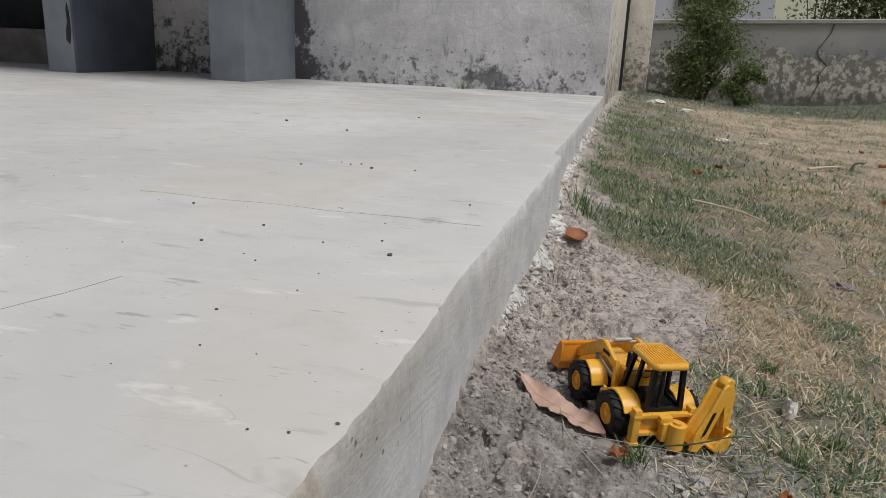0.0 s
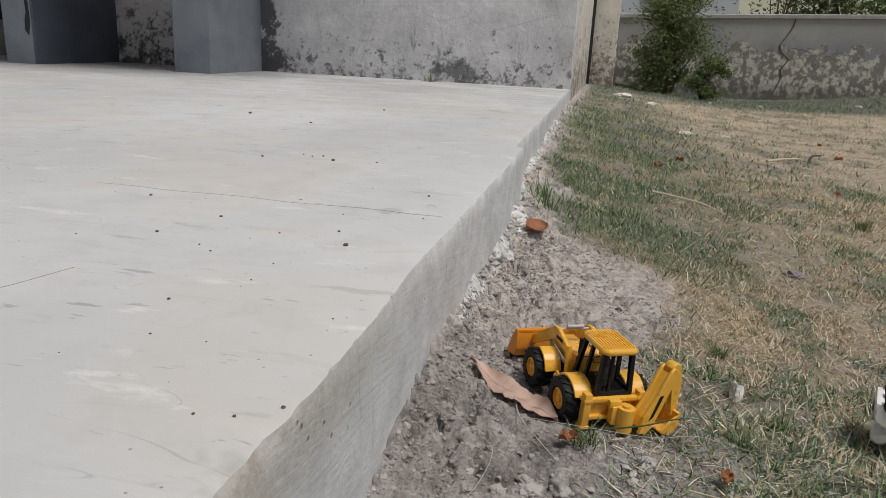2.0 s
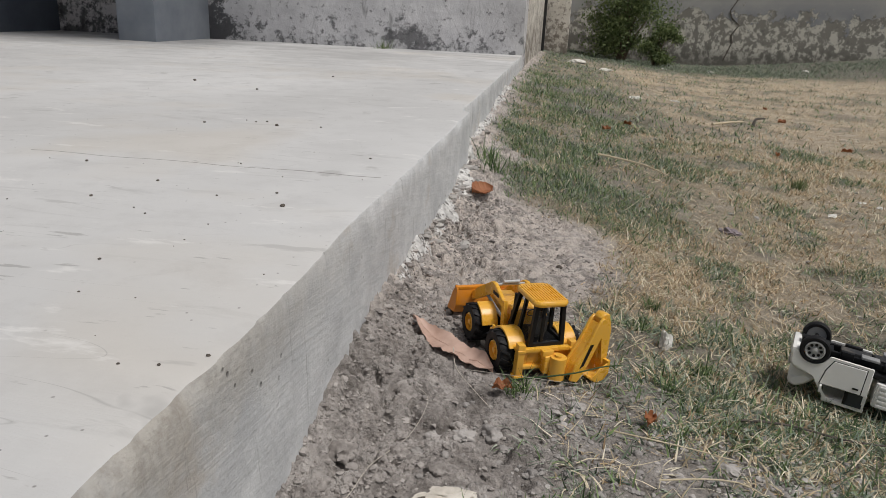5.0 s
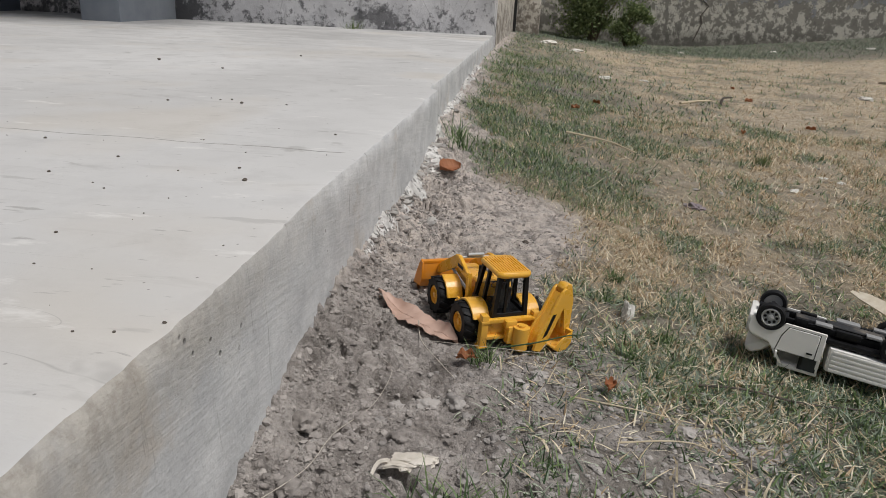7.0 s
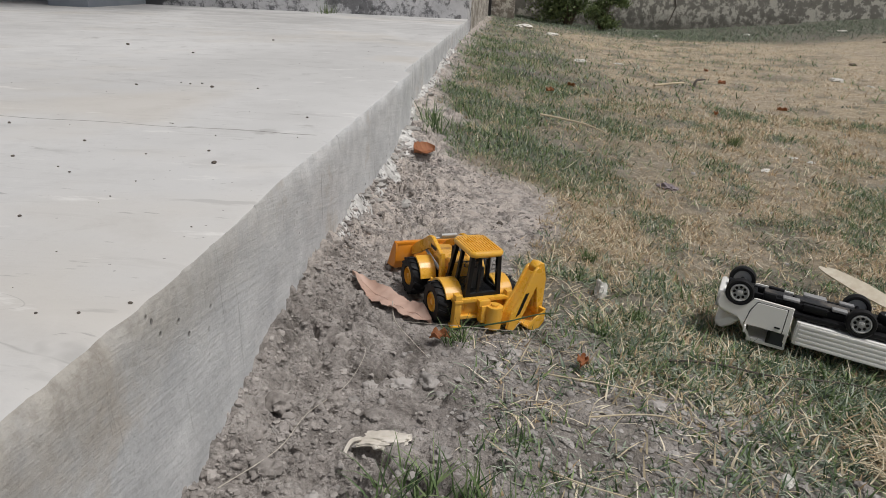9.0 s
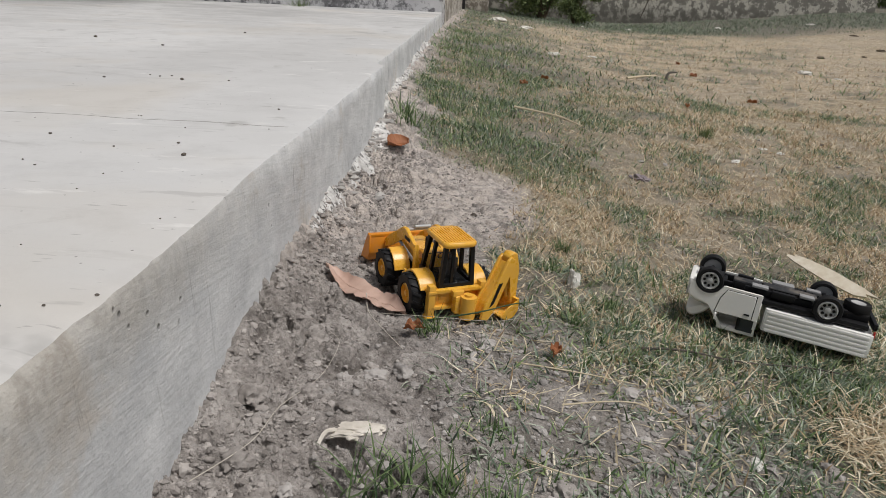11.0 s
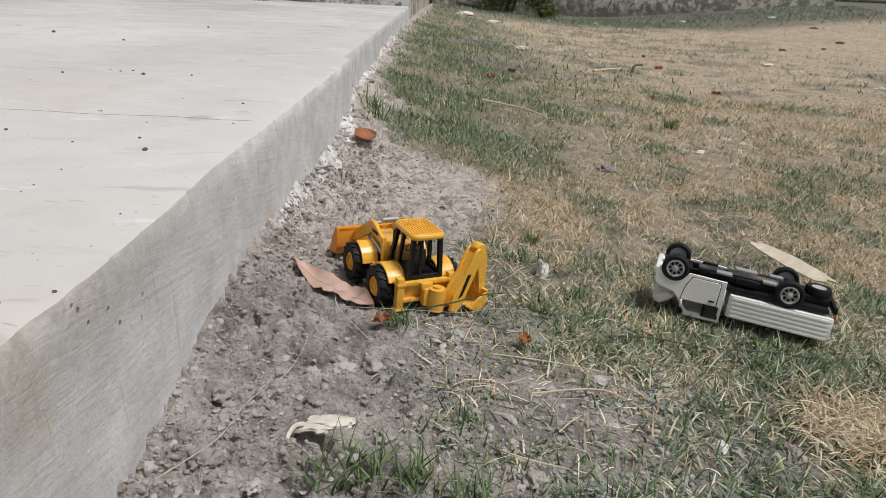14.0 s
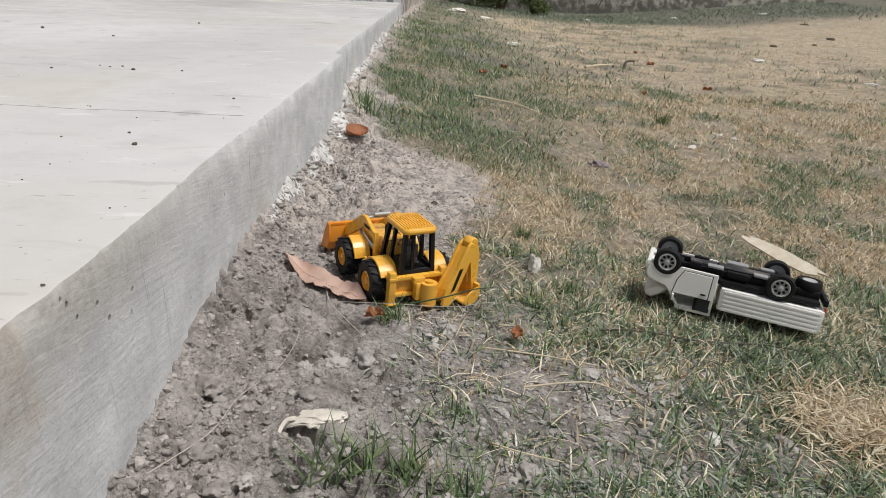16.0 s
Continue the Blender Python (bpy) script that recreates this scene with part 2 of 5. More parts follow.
def blade_material(name, tones, through=0.25):
    m = Shader(name, 0.6)
    r = m.island()
    c = m.mix(m.band(r, 0.0, 0.5), tones[0], tones[1])
    c = m.mix(m.band(r, 0.5, 1.0), c, tones[2])
    return m.done(c, through=through)


CONCRETE, FACE = concrete_material(), face_material()
WHITEWASH = whitewash_material("mouldy limewash", (0.80, 0.79, 0.80, 1), (0.52, 0.515, 0.53, 1), (0.10, 0.10, 0.105, 1), 0.64, 0.35, -1.60)
BETWEEN = whitewash_material("spotted limewash", (0.74, 0.71, 0.70, 1), (0.56, 0.52, 0.51, 1), (0.05, 0.05, 0.05, 1), 0.60, 0.4, -1.88)
STREAKED = whitewash_material("streaked limewash", (0.80, 0.77, 0.71, 1), (0.58, 0.54, 0.48, 1), (0.2, 0.17, 0.14, 1), 0.61, 0.6)
PILLAR = plain("blue-grey wall paint", (0.20, 0.225, 0.26, 1), (0.30, 0.325, 0.36, 1), 4, 0.7, 0.2)
PILLAR_DARK = plain("darker blue-grey pillar tone", (0.075, 0.09, 0.118, 1), (0.115, 0.133, 0.165, 1), 4, 0.7, 0.2)
# Near black: holds the darkness of the unlit recess as colour.
DARK_ROOM = plain("near-black plaster", (0.022, 0.022, 0.026, 1), (0.045, 0.045, 0.045, 1), 5, 0.9, 0.3)
BROWN_WALL = plain("bare brown plaster", (0.17, 0.15, 0.135, 1), (0.27, 0.245, 0.225, 1), 9, 0.9, 0.5)
GARDEN_WALL = garden_wall_material()
COPING = plain("grey cement coping", (0.32, 0.315, 0.30, 1), (0.42, 0.41, 0.39, 1), 9, 0.9, 0.4)
GREY_HOUSE = plain("pale grey house paint", (0.56, 0.58, 0.63, 1), (0.62, 0.64, 0.68, 1), 1.2, 0.8, 0.1)
CREAM_HOUSE = plain("cream house paint", (0.74, 0.73, 0.56, 1), (0.82, 0.81, 0.66, 1), 1.2, 0.8, 0.1)
GLASS_DARK = plain("dark window glass", (0.03, 0.035, 0.04, 1), (0.05, 0.055, 0.06, 1), 3, 0.1, 0.0)
SOIL = soil_material()
GREEN = blade_material("green grass", ((0.04, 0.078, 0.03, 1), (0.135, 0.21, 0.08, 1), (0.34, 0.43, 0.20, 1)))
SAGE = blade_material("grey-green grass", ((0.08, 0.118, 0.085, 1), (0.24, 0.30, 0.22, 1), (0.50, 0.545, 0.43, 1)))
STRAW = blade_material("dry straw grass", ((0.30, 0.24, 0.15, 1), (0.66, 0.56, 0.39, 1), (0.90, 0.83, 0.67, 1)))
TAN = blade_material("dead tan grass", ((0.24, 0.165, 0.09, 1), (0.56, 0.41, 0.25, 1), (0.80, 0.65, 0.45, 1)))
LEAFY = blade_material("shrub leaves", ((0.075, 0.11, 0.045, 1), (0.145, 0.195, 0.075, 1), (0.27, 0.32, 0.14, 1)), 0.4)
WEEDY = blade_material("low weed leaves", ((0.14, 0.175, 0.13, 1), (0.18, 0.22, 0.16, 1), (0.24, 0.28, 0.205, 1)))
BARK = plain("brown bark", (0.12, 0.09, 0.06, 1), (0.2, 0.16, 0.12, 1), 30, 0.9, 0.6)
CLOD = plain("crumbled soil", (0.17, 0.15, 0.135, 1), (0.44, 0.403, 0.373, 1), 90, 0.95, 0.7, spread=0.75)
GRAVEL = plain("grey gravel", (0.20, 0.185, 0.172, 1), (0.45, 0.42, 0.395, 1), 70, 0.9, 0.6, spread=0.4)
CRUST = crust_material()
LIME = plain("lime mortar rubble", (0.20, 0.188, 0.175, 1), (0.46, 0.44, 0.41, 1), 60, 0.95, 0.7, spread=0.2)
CRUMB = plain("dark soil crumb", (0.07, 0.055, 0.045, 1), (0.14, 0.12, 0.10, 1), 200, 0.95, 0.6)

YELLOW = plastic("golden yellow plastic", (0.82, 0.43, 0.045, 1), 0.24, 0.14, 0.75)
ORANGE = plastic("orange loader plastic", (0.72, 0.25, 0.012, 1))
BLACK = plastic("black plastic", (0.006, 0.006, 0.007, 1), 0.45, 0.01, 0.3)
RUBBER = plastic("black tyre rubber", (0.008, 0.008, 0.009, 1), 0.6, 0.02, 0.3)
WHITE = plastic("off-white plastic", (0.86, 0.85, 0.81, 1), 0.34, 0.10)
GREY = plastic("grey plastic", (0.30, 0.30, 0.30, 1), 0.4, 0.15)
DARK_GREY = plastic("dark grey plastic", (0.07, 0.07, 0.072, 1), 0.4, 0.1)
DUSTY = plastic("dusty black plastic", (0.03, 0.03, 0.032, 1), 0.5, 0.45)
SILVER = plastic("silver hub plastic", (0.46, 0.46, 0.45, 1), 0.3, 0.15)
CREAM = plastic("cream plastic", (0.70, 0.66, 0.52, 1), 0.4, 0.1)
RED = plastic("red plastic", (0.5, 0.03, 0.02, 1), 0.4, 0.1)


def clear_material():
    m = Shader("clear window plastic", 0.02)
    m.bsdf.inputs["Transmission Weight"].default_value = 1.0
    m.bsdf.inputs["IOR"].default_value = 1.08
    return m.done((0.90, 0.92, 0.93, 1))


CLEAR = clear_material()


# ---- building blocks ----
def mesh_of(bm, name, material, smooth=40):
    me = bpy.data.meshes.new(name)
    bmesh.ops.recalc_face_normals(bm, faces=bm.faces)
    bm.to_mesh(me)
    bm.free()
    me.materials.append(material)
    if smooth:
        me.polygons.foreach_set("use_smooth", [True] * len(me.polygons))
        me.set_sharp_from_angle(angle=radians(smooth))
    return me


def part(name, bm, material, parent, label="", smooth=40):
    ob = new(name, mesh_of(bm, name, material, smooth))
    ob.parent = parent
    if label:
        tagged(ob, label)
    return ob


def whole(name, bm, material, label, category, kind="", group="", m=None, smooth=40):
    ob = new(name, mesh_of(bm, name, material, smooth))
    if m is not None:
        ob.matrix_world = m
    return tagged(ob, label, category, group, kind)


def thing(name, m, label, category, group="", kind=""):
    ob = new(name)
    ob.empty_display_size = 0.02
    ob.matrix_world = m
    return tagged(ob, label, category, group, kind)


def arrays(name, verts, faces, material, smooth=False):
    me = bpy.data.meshes.new(name)
    verts, faces = np.asarray(verts, np.float32), np.asarray(faces, np.int32)
    n, k = faces.shape
    me.vertices.add(len(verts))
    me.vertices.foreach_set("co", verts.ravel())
    me.loops.add(n * k)
    me.loops.foreach_set("vertex_index", faces.ravel())
    me.polygons.add(n)
    me.polygons.foreach_set("loop_start", np.arange(n, dtype=np.int32) * k)
    me.update(calc_edges=True)
    me.validate()
    me.materials.append(material)
    me.polygons.foreach_set("use_smooth", [smooth] * len(me.polygons))
    return me


def box(lo, hi, bevel=0.0, bm=None, m=None):
    bm = bm or bmesh.new()
    size, mid = Vector(hi) - Vector(lo), (Vector(hi) + Vector(lo)) / 2
    made = bmesh.ops.create_cube(bm, size=1.0, matrix=(m or Matrix()) @ Matrix.Translation(mid) @ Matrix.Diagonal((*size, 1)))
    if bevel:
        edges = {e for v in made["verts"] for e in v.link_edges}
        bmesh.ops.bevel(bm, geom=list(edges), offset=bevel, segments=2, affect="EDGES", profile=0.6)
    return bm


def prism(points, lo, hi, axis="x", bevel=0.0, bm=None, m=None):
    """A flat outline pushed from lo to hi along an axis; the outline is in the two other axes, in their order."""
    bm = bm or bmesh.new()
    place = {"x": lambda a, b, c: (c, a, b), "y": lambda a, b, c: (a, c, b), "z": lambda a, b, c: (a, b, c)}[axis]
    rows = [[bm.verts.new((m or Matrix()) @ Vector(place(a, b, c))) for a, b in points] for c in (lo, hi)]
    n = len(points)
    fresh = [bm.faces.new(rows[0]), bm.faces.new(rows[1][::-1])]
    fresh += [bm.faces.new((rows[0][i], rows[1][i], rows[1][(i + 1) % n], rows[0][(i + 1) % n])) for i in range(n)]
    if bevel:
        bmesh.ops.bevel(bm, geom=list({e for f in fresh for e in f.edges}), offset=bevel, segments=1, affect="EDGES")
    return bm


def rod(a, b, r, bm=None, sides=12, r2=None):
    bm = bm or bmesh.new()
    a, b = Vector(a), Vector(b)
    turn = (b - a).to_track_quat("Z", "Y").to_matrix().to_4x4()
    bmesh.ops.create_cone(bm, cap_ends=True, segments=sides, radius1=r, radius2=r if r2 is None else r2, depth=(b - a).length, matrix=Matrix.Translation((a + b) / 2) @ turn)
    return bm


def lathe(profile, axis_x=0.0, sides=28, bm=None, m=None):
    """Turns a closed outline of (radius, x) round the x axis."""
    bm = bm or bmesh.new()
    m = m or Matrix()
    rings = []
    for r, x in profile:
        rings.append([bm.verts.new(m @ Vector((x + axis_x, r * math.cos(a), r * math.sin(a)))) for a in (2 * math.pi * i / sides for i in range(sides))])
    for i in range(len(rings)):
        p, q = rings[i], rings[(i + 1) % len(rings)]
        for j in range(sides):
            bm.faces.new((p[j], p[(j + 1) % sides], q[(j + 1) % sides], q[j]))
    return bm


def strand(points, r, sides=6, taper=0.4):
    """A thin stem or thread through points."""
    bm = bmesh.new()
    pts = [Vector(p) for p in points]
    fine = []
    for i in range(len(pts) - 1):
        p0, p1, p2, p3 = pts[max(i - 1, 0)], pts[i], pts[i + 1], pts[min(i + 2, len(pts) - 1)]
        for k in range(5):
            t = k / 5
            fine.append(0.5 * (2 * p1 + (p2 - p0) * t + (2 * p0 - 5 * p1 + 4 * p2 - p3) * t * t + (3 * p1 - p0 - 3 * p2 + p3) * t ** 3))
    fine.append(pts[-1])
    rings = []
    for i, p in enumerate(fine):
        d = fine[min(i + 1, len(fine) - 1)] - fine[max(i - 1, 0)]
        turn = d.to_track_quat("Z", "Y").to_matrix()
        rr = r * (1 - (1 - taper) * i / (len(fine) - 1))
        rings.append([bm.verts.new(p + turn @ Vector((rr * math.cos(2 * math.pi * j / sides), rr * math.sin(2 * math.pi * j / sides), 0))) for j in range(sides)])
    for p, q in zip(rings, rings[1:]):
        for j in range(sides):
            bm.faces.new((p[j], p[(j + 1) % sides], q[(j + 1) % sides], q[j]))
    bm.faces.new(rings[0])
    bm.faces.new(rings[-1])
    return bm


def smooth(a, b, x):
    t = np.clip((np.asarray(x, float) - a) / (b - a), 0, 1)
    return t * t * (3 - 2 * t)


LATTICE = np.random.RandomState(5).rand(256, 256)


def value_noise(x, y, scale, octaves=4, gain=0.5, shift=0.0):
    """Smooth noise about 0 for arrays, -1 to 1."""
    x, y = np.asarray(x, float) * scale + 57.3 + shift, np.asarray(y, float) * scale + 91.7 + 2 * shift
    total, amp, norm = 0.0, 1.0, 0.0
    for _ in range(octaves):
        xi, yi = np.floor(x).astype(int), np.floor(y).astype(int)
        fx, fy = x - xi, y - yi
        fx, fy = fx * fx * (3 - 2 * fx), fy * fy * (3 - 2 * fy)
        g = lambda i, j: LATTICE[(xi + i) % 256, (yi + j) % 256]
        total = total + amp * ((g(0, 0) * (1 - fx) + g(1, 0) * fx) * (1 - fy) + (g(0, 1) * (1 - fx) + g(1, 1) * fx) * fy)
        norm, amp, x, y = norm + amp, amp * gain, x * 2.03 + 11.1, y * 2.03 + 7.7
    return total / norm * 2 - 1


# ---- the lie of the land ----
TOP = 0.15


def edge_x(y):
    """The line of the slab's edge."""
    y = np.asarray(y, float)
    return -0.006 * smooth(0.4, 0.55, y) + 0.005 * smooth(0.6, 0.8, y) - 0.017 * smooth(1.36, 1.42, y) - 0.006 * smooth(2, 3, y) + 0.002 * value_noise(y, 0 * y, 6, 3)


def lawn(x, y):
    """0 on bare soil, 1 where the grass grows."""
    rim = 0.225 + 0.05 * smooth(0.75, 0.95, y) - 0.05 * smooth(0.3, 0.5, y) * (1 - smooth(0.5, 0.7, y)) - 0.19 * smooth(1.0, 1.3, y) - 0.07 * smooth(1.4, 1.8, y)
    rim = rim + 0.045 * value_noise(x, y, 7, 3) - 0.1 * (1 - smooth(0.18, 0.3, y))
    return smooth(-0.035, 0.05, x - rim)


def land(x, y):
    """The height of the ground."""
    x, y = np.asarray(x, float), np.asarray(y, float)
    bank = 0.018 + 0.03 * smooth(0.25, 0.72, y) - 0.012 * smooth(0.75, 0.95, y) + 0.022 * smooth(0.95, 1.45, y) + 0.03 * smooth(1.5, 2.7, y)
    reach = 0.035 + 0.33 * smooth(0.95, 1.5, y)
    h = bank * np.exp(-np.clip(x, 0, None) / reach) - 0.028 * smooth(0.2, 0.6, x) * (1 - 0.5 * smooth(0.9, 1.3, y)) - 0.012 * smooth(0.6, 1.0, x)
    h = h + 0.012 * smooth(1.2, 2.0, y) * smooth(0, 0.3, x) * (1 - smooth(0.6, 1.2, x))
    h = h + (0.22 * smooth(1.3, 4.2, x) - 0.035) * smooth(2.5, 7.5, y) + 0.3 * smooth(4, 12, x) * smooth(6, 16, y)
    g = lawn(x, y)
    rough = np.clip(np.exp(-np.clip(x - 0.05, 0, None) / 0.07) + 0.8 * (1 - smooth(0.42, 0.62, y)), 0.12, 1)
    rough = rough * (0.35 + 0.7 * smooth(-0.25, 0.3, value_noise(x, y, 13, 2, 0.5, 9.0)))
    lumps = 0.008 * value_noise(x, y, 18, 3, 0.55) + rough * (0.030 * (0.3 - np.abs(value_noise(x, y, 26, 3, 0.6))) + 0.026 * (np.abs(value_noise(x, y, 62, 3, 0.65, 3.0)) - 0.2) + 0.013 * value_noise(x, y, 150, 2))
    shelf = smooth(-0.02, 0.05, value_noise(x, y, 21, 4, 0.55, 21.0)) - 0.5
    flake = smooth(0.02, 0.09, value_noise(x, y * 1.7, 40, 3, 0.55, 33.0))
    beyond = smooth(0.72, 0.82, y) * (1 - smooth(1.5, 1.9, y))
    lumps = lumps + (0.013 * rough + 0.0035 * beyond) * shelf + (0.006 * rough + 0.0040 * beyond) * flake + rough * 0.003 * value_noise(x, y, 210, 2, 0.6, 2.0)
    lumps = 0.012 * np.tanh(lumps / 0.012)
    h = h + (1 - g) * lumps
    h = h + g * (0.005 * value_noise(x, y, 10, 3) + 0.003 * value_noise(x, y, 45, 2)) + 0.012 * value_noise(x, y, 1.7, 2) * smooth(0.6, 2, np.hypot(x, y))
    return h


def greenness(x, y):
    """Where the lawn is still green: by the slab's far part, near the camera, and in patches."""
    far_strip = smooth(1.0, 1.3, y) * (1 - smooth(0.30, 0.75, x + 0.12 * value_noise(x, y, 5, 2))) * (0.55 + 0.45 * smooth(-0.2, 0.2, value_noise(x, y, 8, 2)))
    near = (1 - smooth(0.55, 0.85, y)) * smooth(-0.7, -0.1, y) * (0.5 + 0.45 * smooth(-0.2, 0.3, value_noise(x, y, 4.5, 2))) * (1 - 0.45 * smooth(0.5, 0.7, x))
    patch = smooth(0.05, 0.45, value_noise(x, y, 3.4, 4, 0.6)) * 0.75
    patch = np.maximum(patch, 0.7 * smooth(0.1, 0.34, value_noise(x, y, 11, 3, 0.6, 5.0))) * (1 - 0.7 * smooth(1.7, 2.4, x) * smooth(2.5, 3.6, y))
    wall = smooth(5.3, 6.2, y + 0.4 * value_noise(x, y, 1.2, 2))
    return np.clip(np.maximum.reduce([far_strip, near, patch, wall]), 0.06, 1)


def at_ground(x, y, up=0.0):
    return float(land(np.array([x]), np.array([y]))[0]) + up


def steps(parts):
    out = []
    for a, b, n in parts:
        out.extend(np.linspace(a, b, n, endpoint=False))
    return np.array(out + [parts[-1][1]])


def growing(start, first, ratio, end):
    out, step = [start], first
    while out[-1] < end:
        step *= ratio
        out.append(out[-1] + step)
    return out[1:]


def ground():
    xs = np.concatenate([-np.array(growing(0.02, 0.3, 1.9, 90))[::-1], steps([(-0.02, 0.14, 105), (0.14, 0.24, 48), (0.24, 0.46, 60)]), growing(0.46, 0.0038, 1.035, 90)])
    ys = np.concatenate([0.1 - np.array(growing(0.0, 0.02, 1.35, 60))[::-1], steps([(0.1, 0.24, 60), (0.24, 0.62, 240), (0.62, 1.15, 180)]), growing(1.15, 0.0042, 1.03, 120)])
    gx, gy = np.meshgrid(xs, ys, indexing="ij")
    z = land(gx, gy)
    z = np.where(gx < -0.1, -0.12, z)
    verts = np.stack([gx.ravel(), gy.ravel(), z.ravel()], 1)
    nx, ny = gx.shape
    i = (np.arange(nx - 1)[:, None] * ny + np.arange(ny - 1)[None, :]).ravel()
    faces = np.stack([i, i + ny, i + ny + 1, i + 1], 1)
    me = arrays("ground", verts, faces, SOIL, True)
    g = lawn(gx, gy) * (0.75 + 0.25 * value_noise(gx, gy, 9, 3)) * (0.25 + 0.75 * np.maximum(smooth(0.5, 0.75, gy), smooth(0.36, 0.5, gx)))
    me.attributes.new("lawn", "FLOAT", "POINT").data.foreach_set("value", np.clip(g, 0, 1).ravel())
    dry = (1 - greenness(gx, gy)) * np.maximum(smooth(0.5, 1.0, gy), 1 - smooth(-0.7, -0.1, gy)) * (0.7 + 0.3 * smooth(1.5, 3.0, gy))
    me.attributes.new("dry", "FLOAT", "POINT").data.foreach_set("value", np.clip(dry, 0, 1).ravel())
    lime = np.exp(-np.clip(gx, 0, None) / 0.035) * smooth(0.5, 0.75, gy) * (1 - smooth(1.4, 1.9, gy)) + 0.85 * (1 - lawn(gx, gy)) * smooth(0.64, 0.85, gy)
    me.attributes.new("lime", "FLOAT", "POINT").data.foreach_set("value", np.clip(lime, 0, 1).ravel())
    tagged(new("ground", me), "dry grey-brown soil and worn lawn", "ground", kind="structure")


ground()


# ---- slab, walls, pillars ----
def slab():
    ys = np.concatenate([np.linspace(-2.5, 0.05, 30, endpoint=False), np.arange(0.05, 1.6, 0.003), np.arange(1.6, 3.56, 0.012)])
    e = edge_x(ys)
    chip = 0.0010 + 0.0050 * np.clip(value_noise(ys, 0 * ys, 55, 3) - 0.02, 0, 1) + 0.014 * np.clip(value_noise(ys, 0 * ys + 3, 17, 4) - 0.2, 0, 1)
    chip = chip + (0.006 + 0.006 * value_noise(ys, 0 * ys + 9, 60, 2)) * np.exp(-((ys - 0.18) / 0.06) ** 2) + 0.008 * np.exp(-((ys - 1.39) / 0.022) ** 2) + 0.004 * np.exp(-((ys - 0.245) / 0.012) ** 2)
    top, face = [], []
    for y, x0, c in zip(ys, e, chip):
        r = lambda z: 0.0018 * float(noise.noise((y * 30, z * 40, 0.0))) + 0.0028 * float(noise.noise((y * 9, z * 12, 4.0)))
        top.append([(-7.0, y, TOP), (-3.0, y, TOP), (-1.2, y, TOP), (-0.4, y, TOP), (-0.1, y, TOP), (x0 - 2.2 * c - 0.001, y, TOP), (x0 - 0.9 * c, y, TOP - 0.35 * c)])
        col = [(x0 - 0.9 * c, y, TOP - 0.35 * c), (x0 - 0.15 * c, y, TOP - 1.2 * c - 0.0005)]
        for z in (0.13, 0.112, 0.095, 0.078, 0.06, 0.042, 0.024, 0.004, -0.1):
            col.append((x0 + r(z) + 0.004 * (0.15 - z) / 0.1, y, z))
        face.append(col)
    base = thing("porch_slab", Matrix(), "pale trowelled concrete porch slab with chipped edge", "porch slab", kind="structure")
    for name, rows, mat in (("slab_top", top, CONCRETE), ("slab_face", face, FACE)):
        n = len(rows[0])
        verts = np.array(rows).reshape(-1, 3)
        i = (np.arange(len(rows) - 1)[:, None] * n + np.arange(n - 1)[None, :]).ravel()
        ob = new(name, arrays(name, verts, np.stack([i, i + 1, i + 1 + n, i + n], 1), mat, True))
        ob.parent = base
    return base


SLAB = slab()


def crack(name, points, width, parent, label, z):
    """A hairline crack as a thin raised-edge strip lying on the slab."""
    bm = bmesh.new()
    rows = []
    for k, (x, y) in enumerate(points):
        (xa, ya), (xb, yb) = points[max(k - 1, 0)], points[min(k + 1, len(points) - 1)]
        long = math.hypot(xb - xa, yb - ya)
        nx, ny = -(yb - ya) / long * width, (xb - xa) / long * width
        rows.append((bm.verts.new((x - nx, y - ny, z)), bm.verts.new((x + nx, y + ny, z)), bm.verts.new((x, y, z - 0.002))))
    for p, q in zip(rows, rows[1:]):
        bm.faces.new((p[0], q[0], q[1], p[1]))
        bm.faces.new((p[0], p[2], q[2], q[0]))
        bm.faces.new((p[1], q[1], q[2], p[2]))
    return part(name, bm, GRAVEL, parent, label)


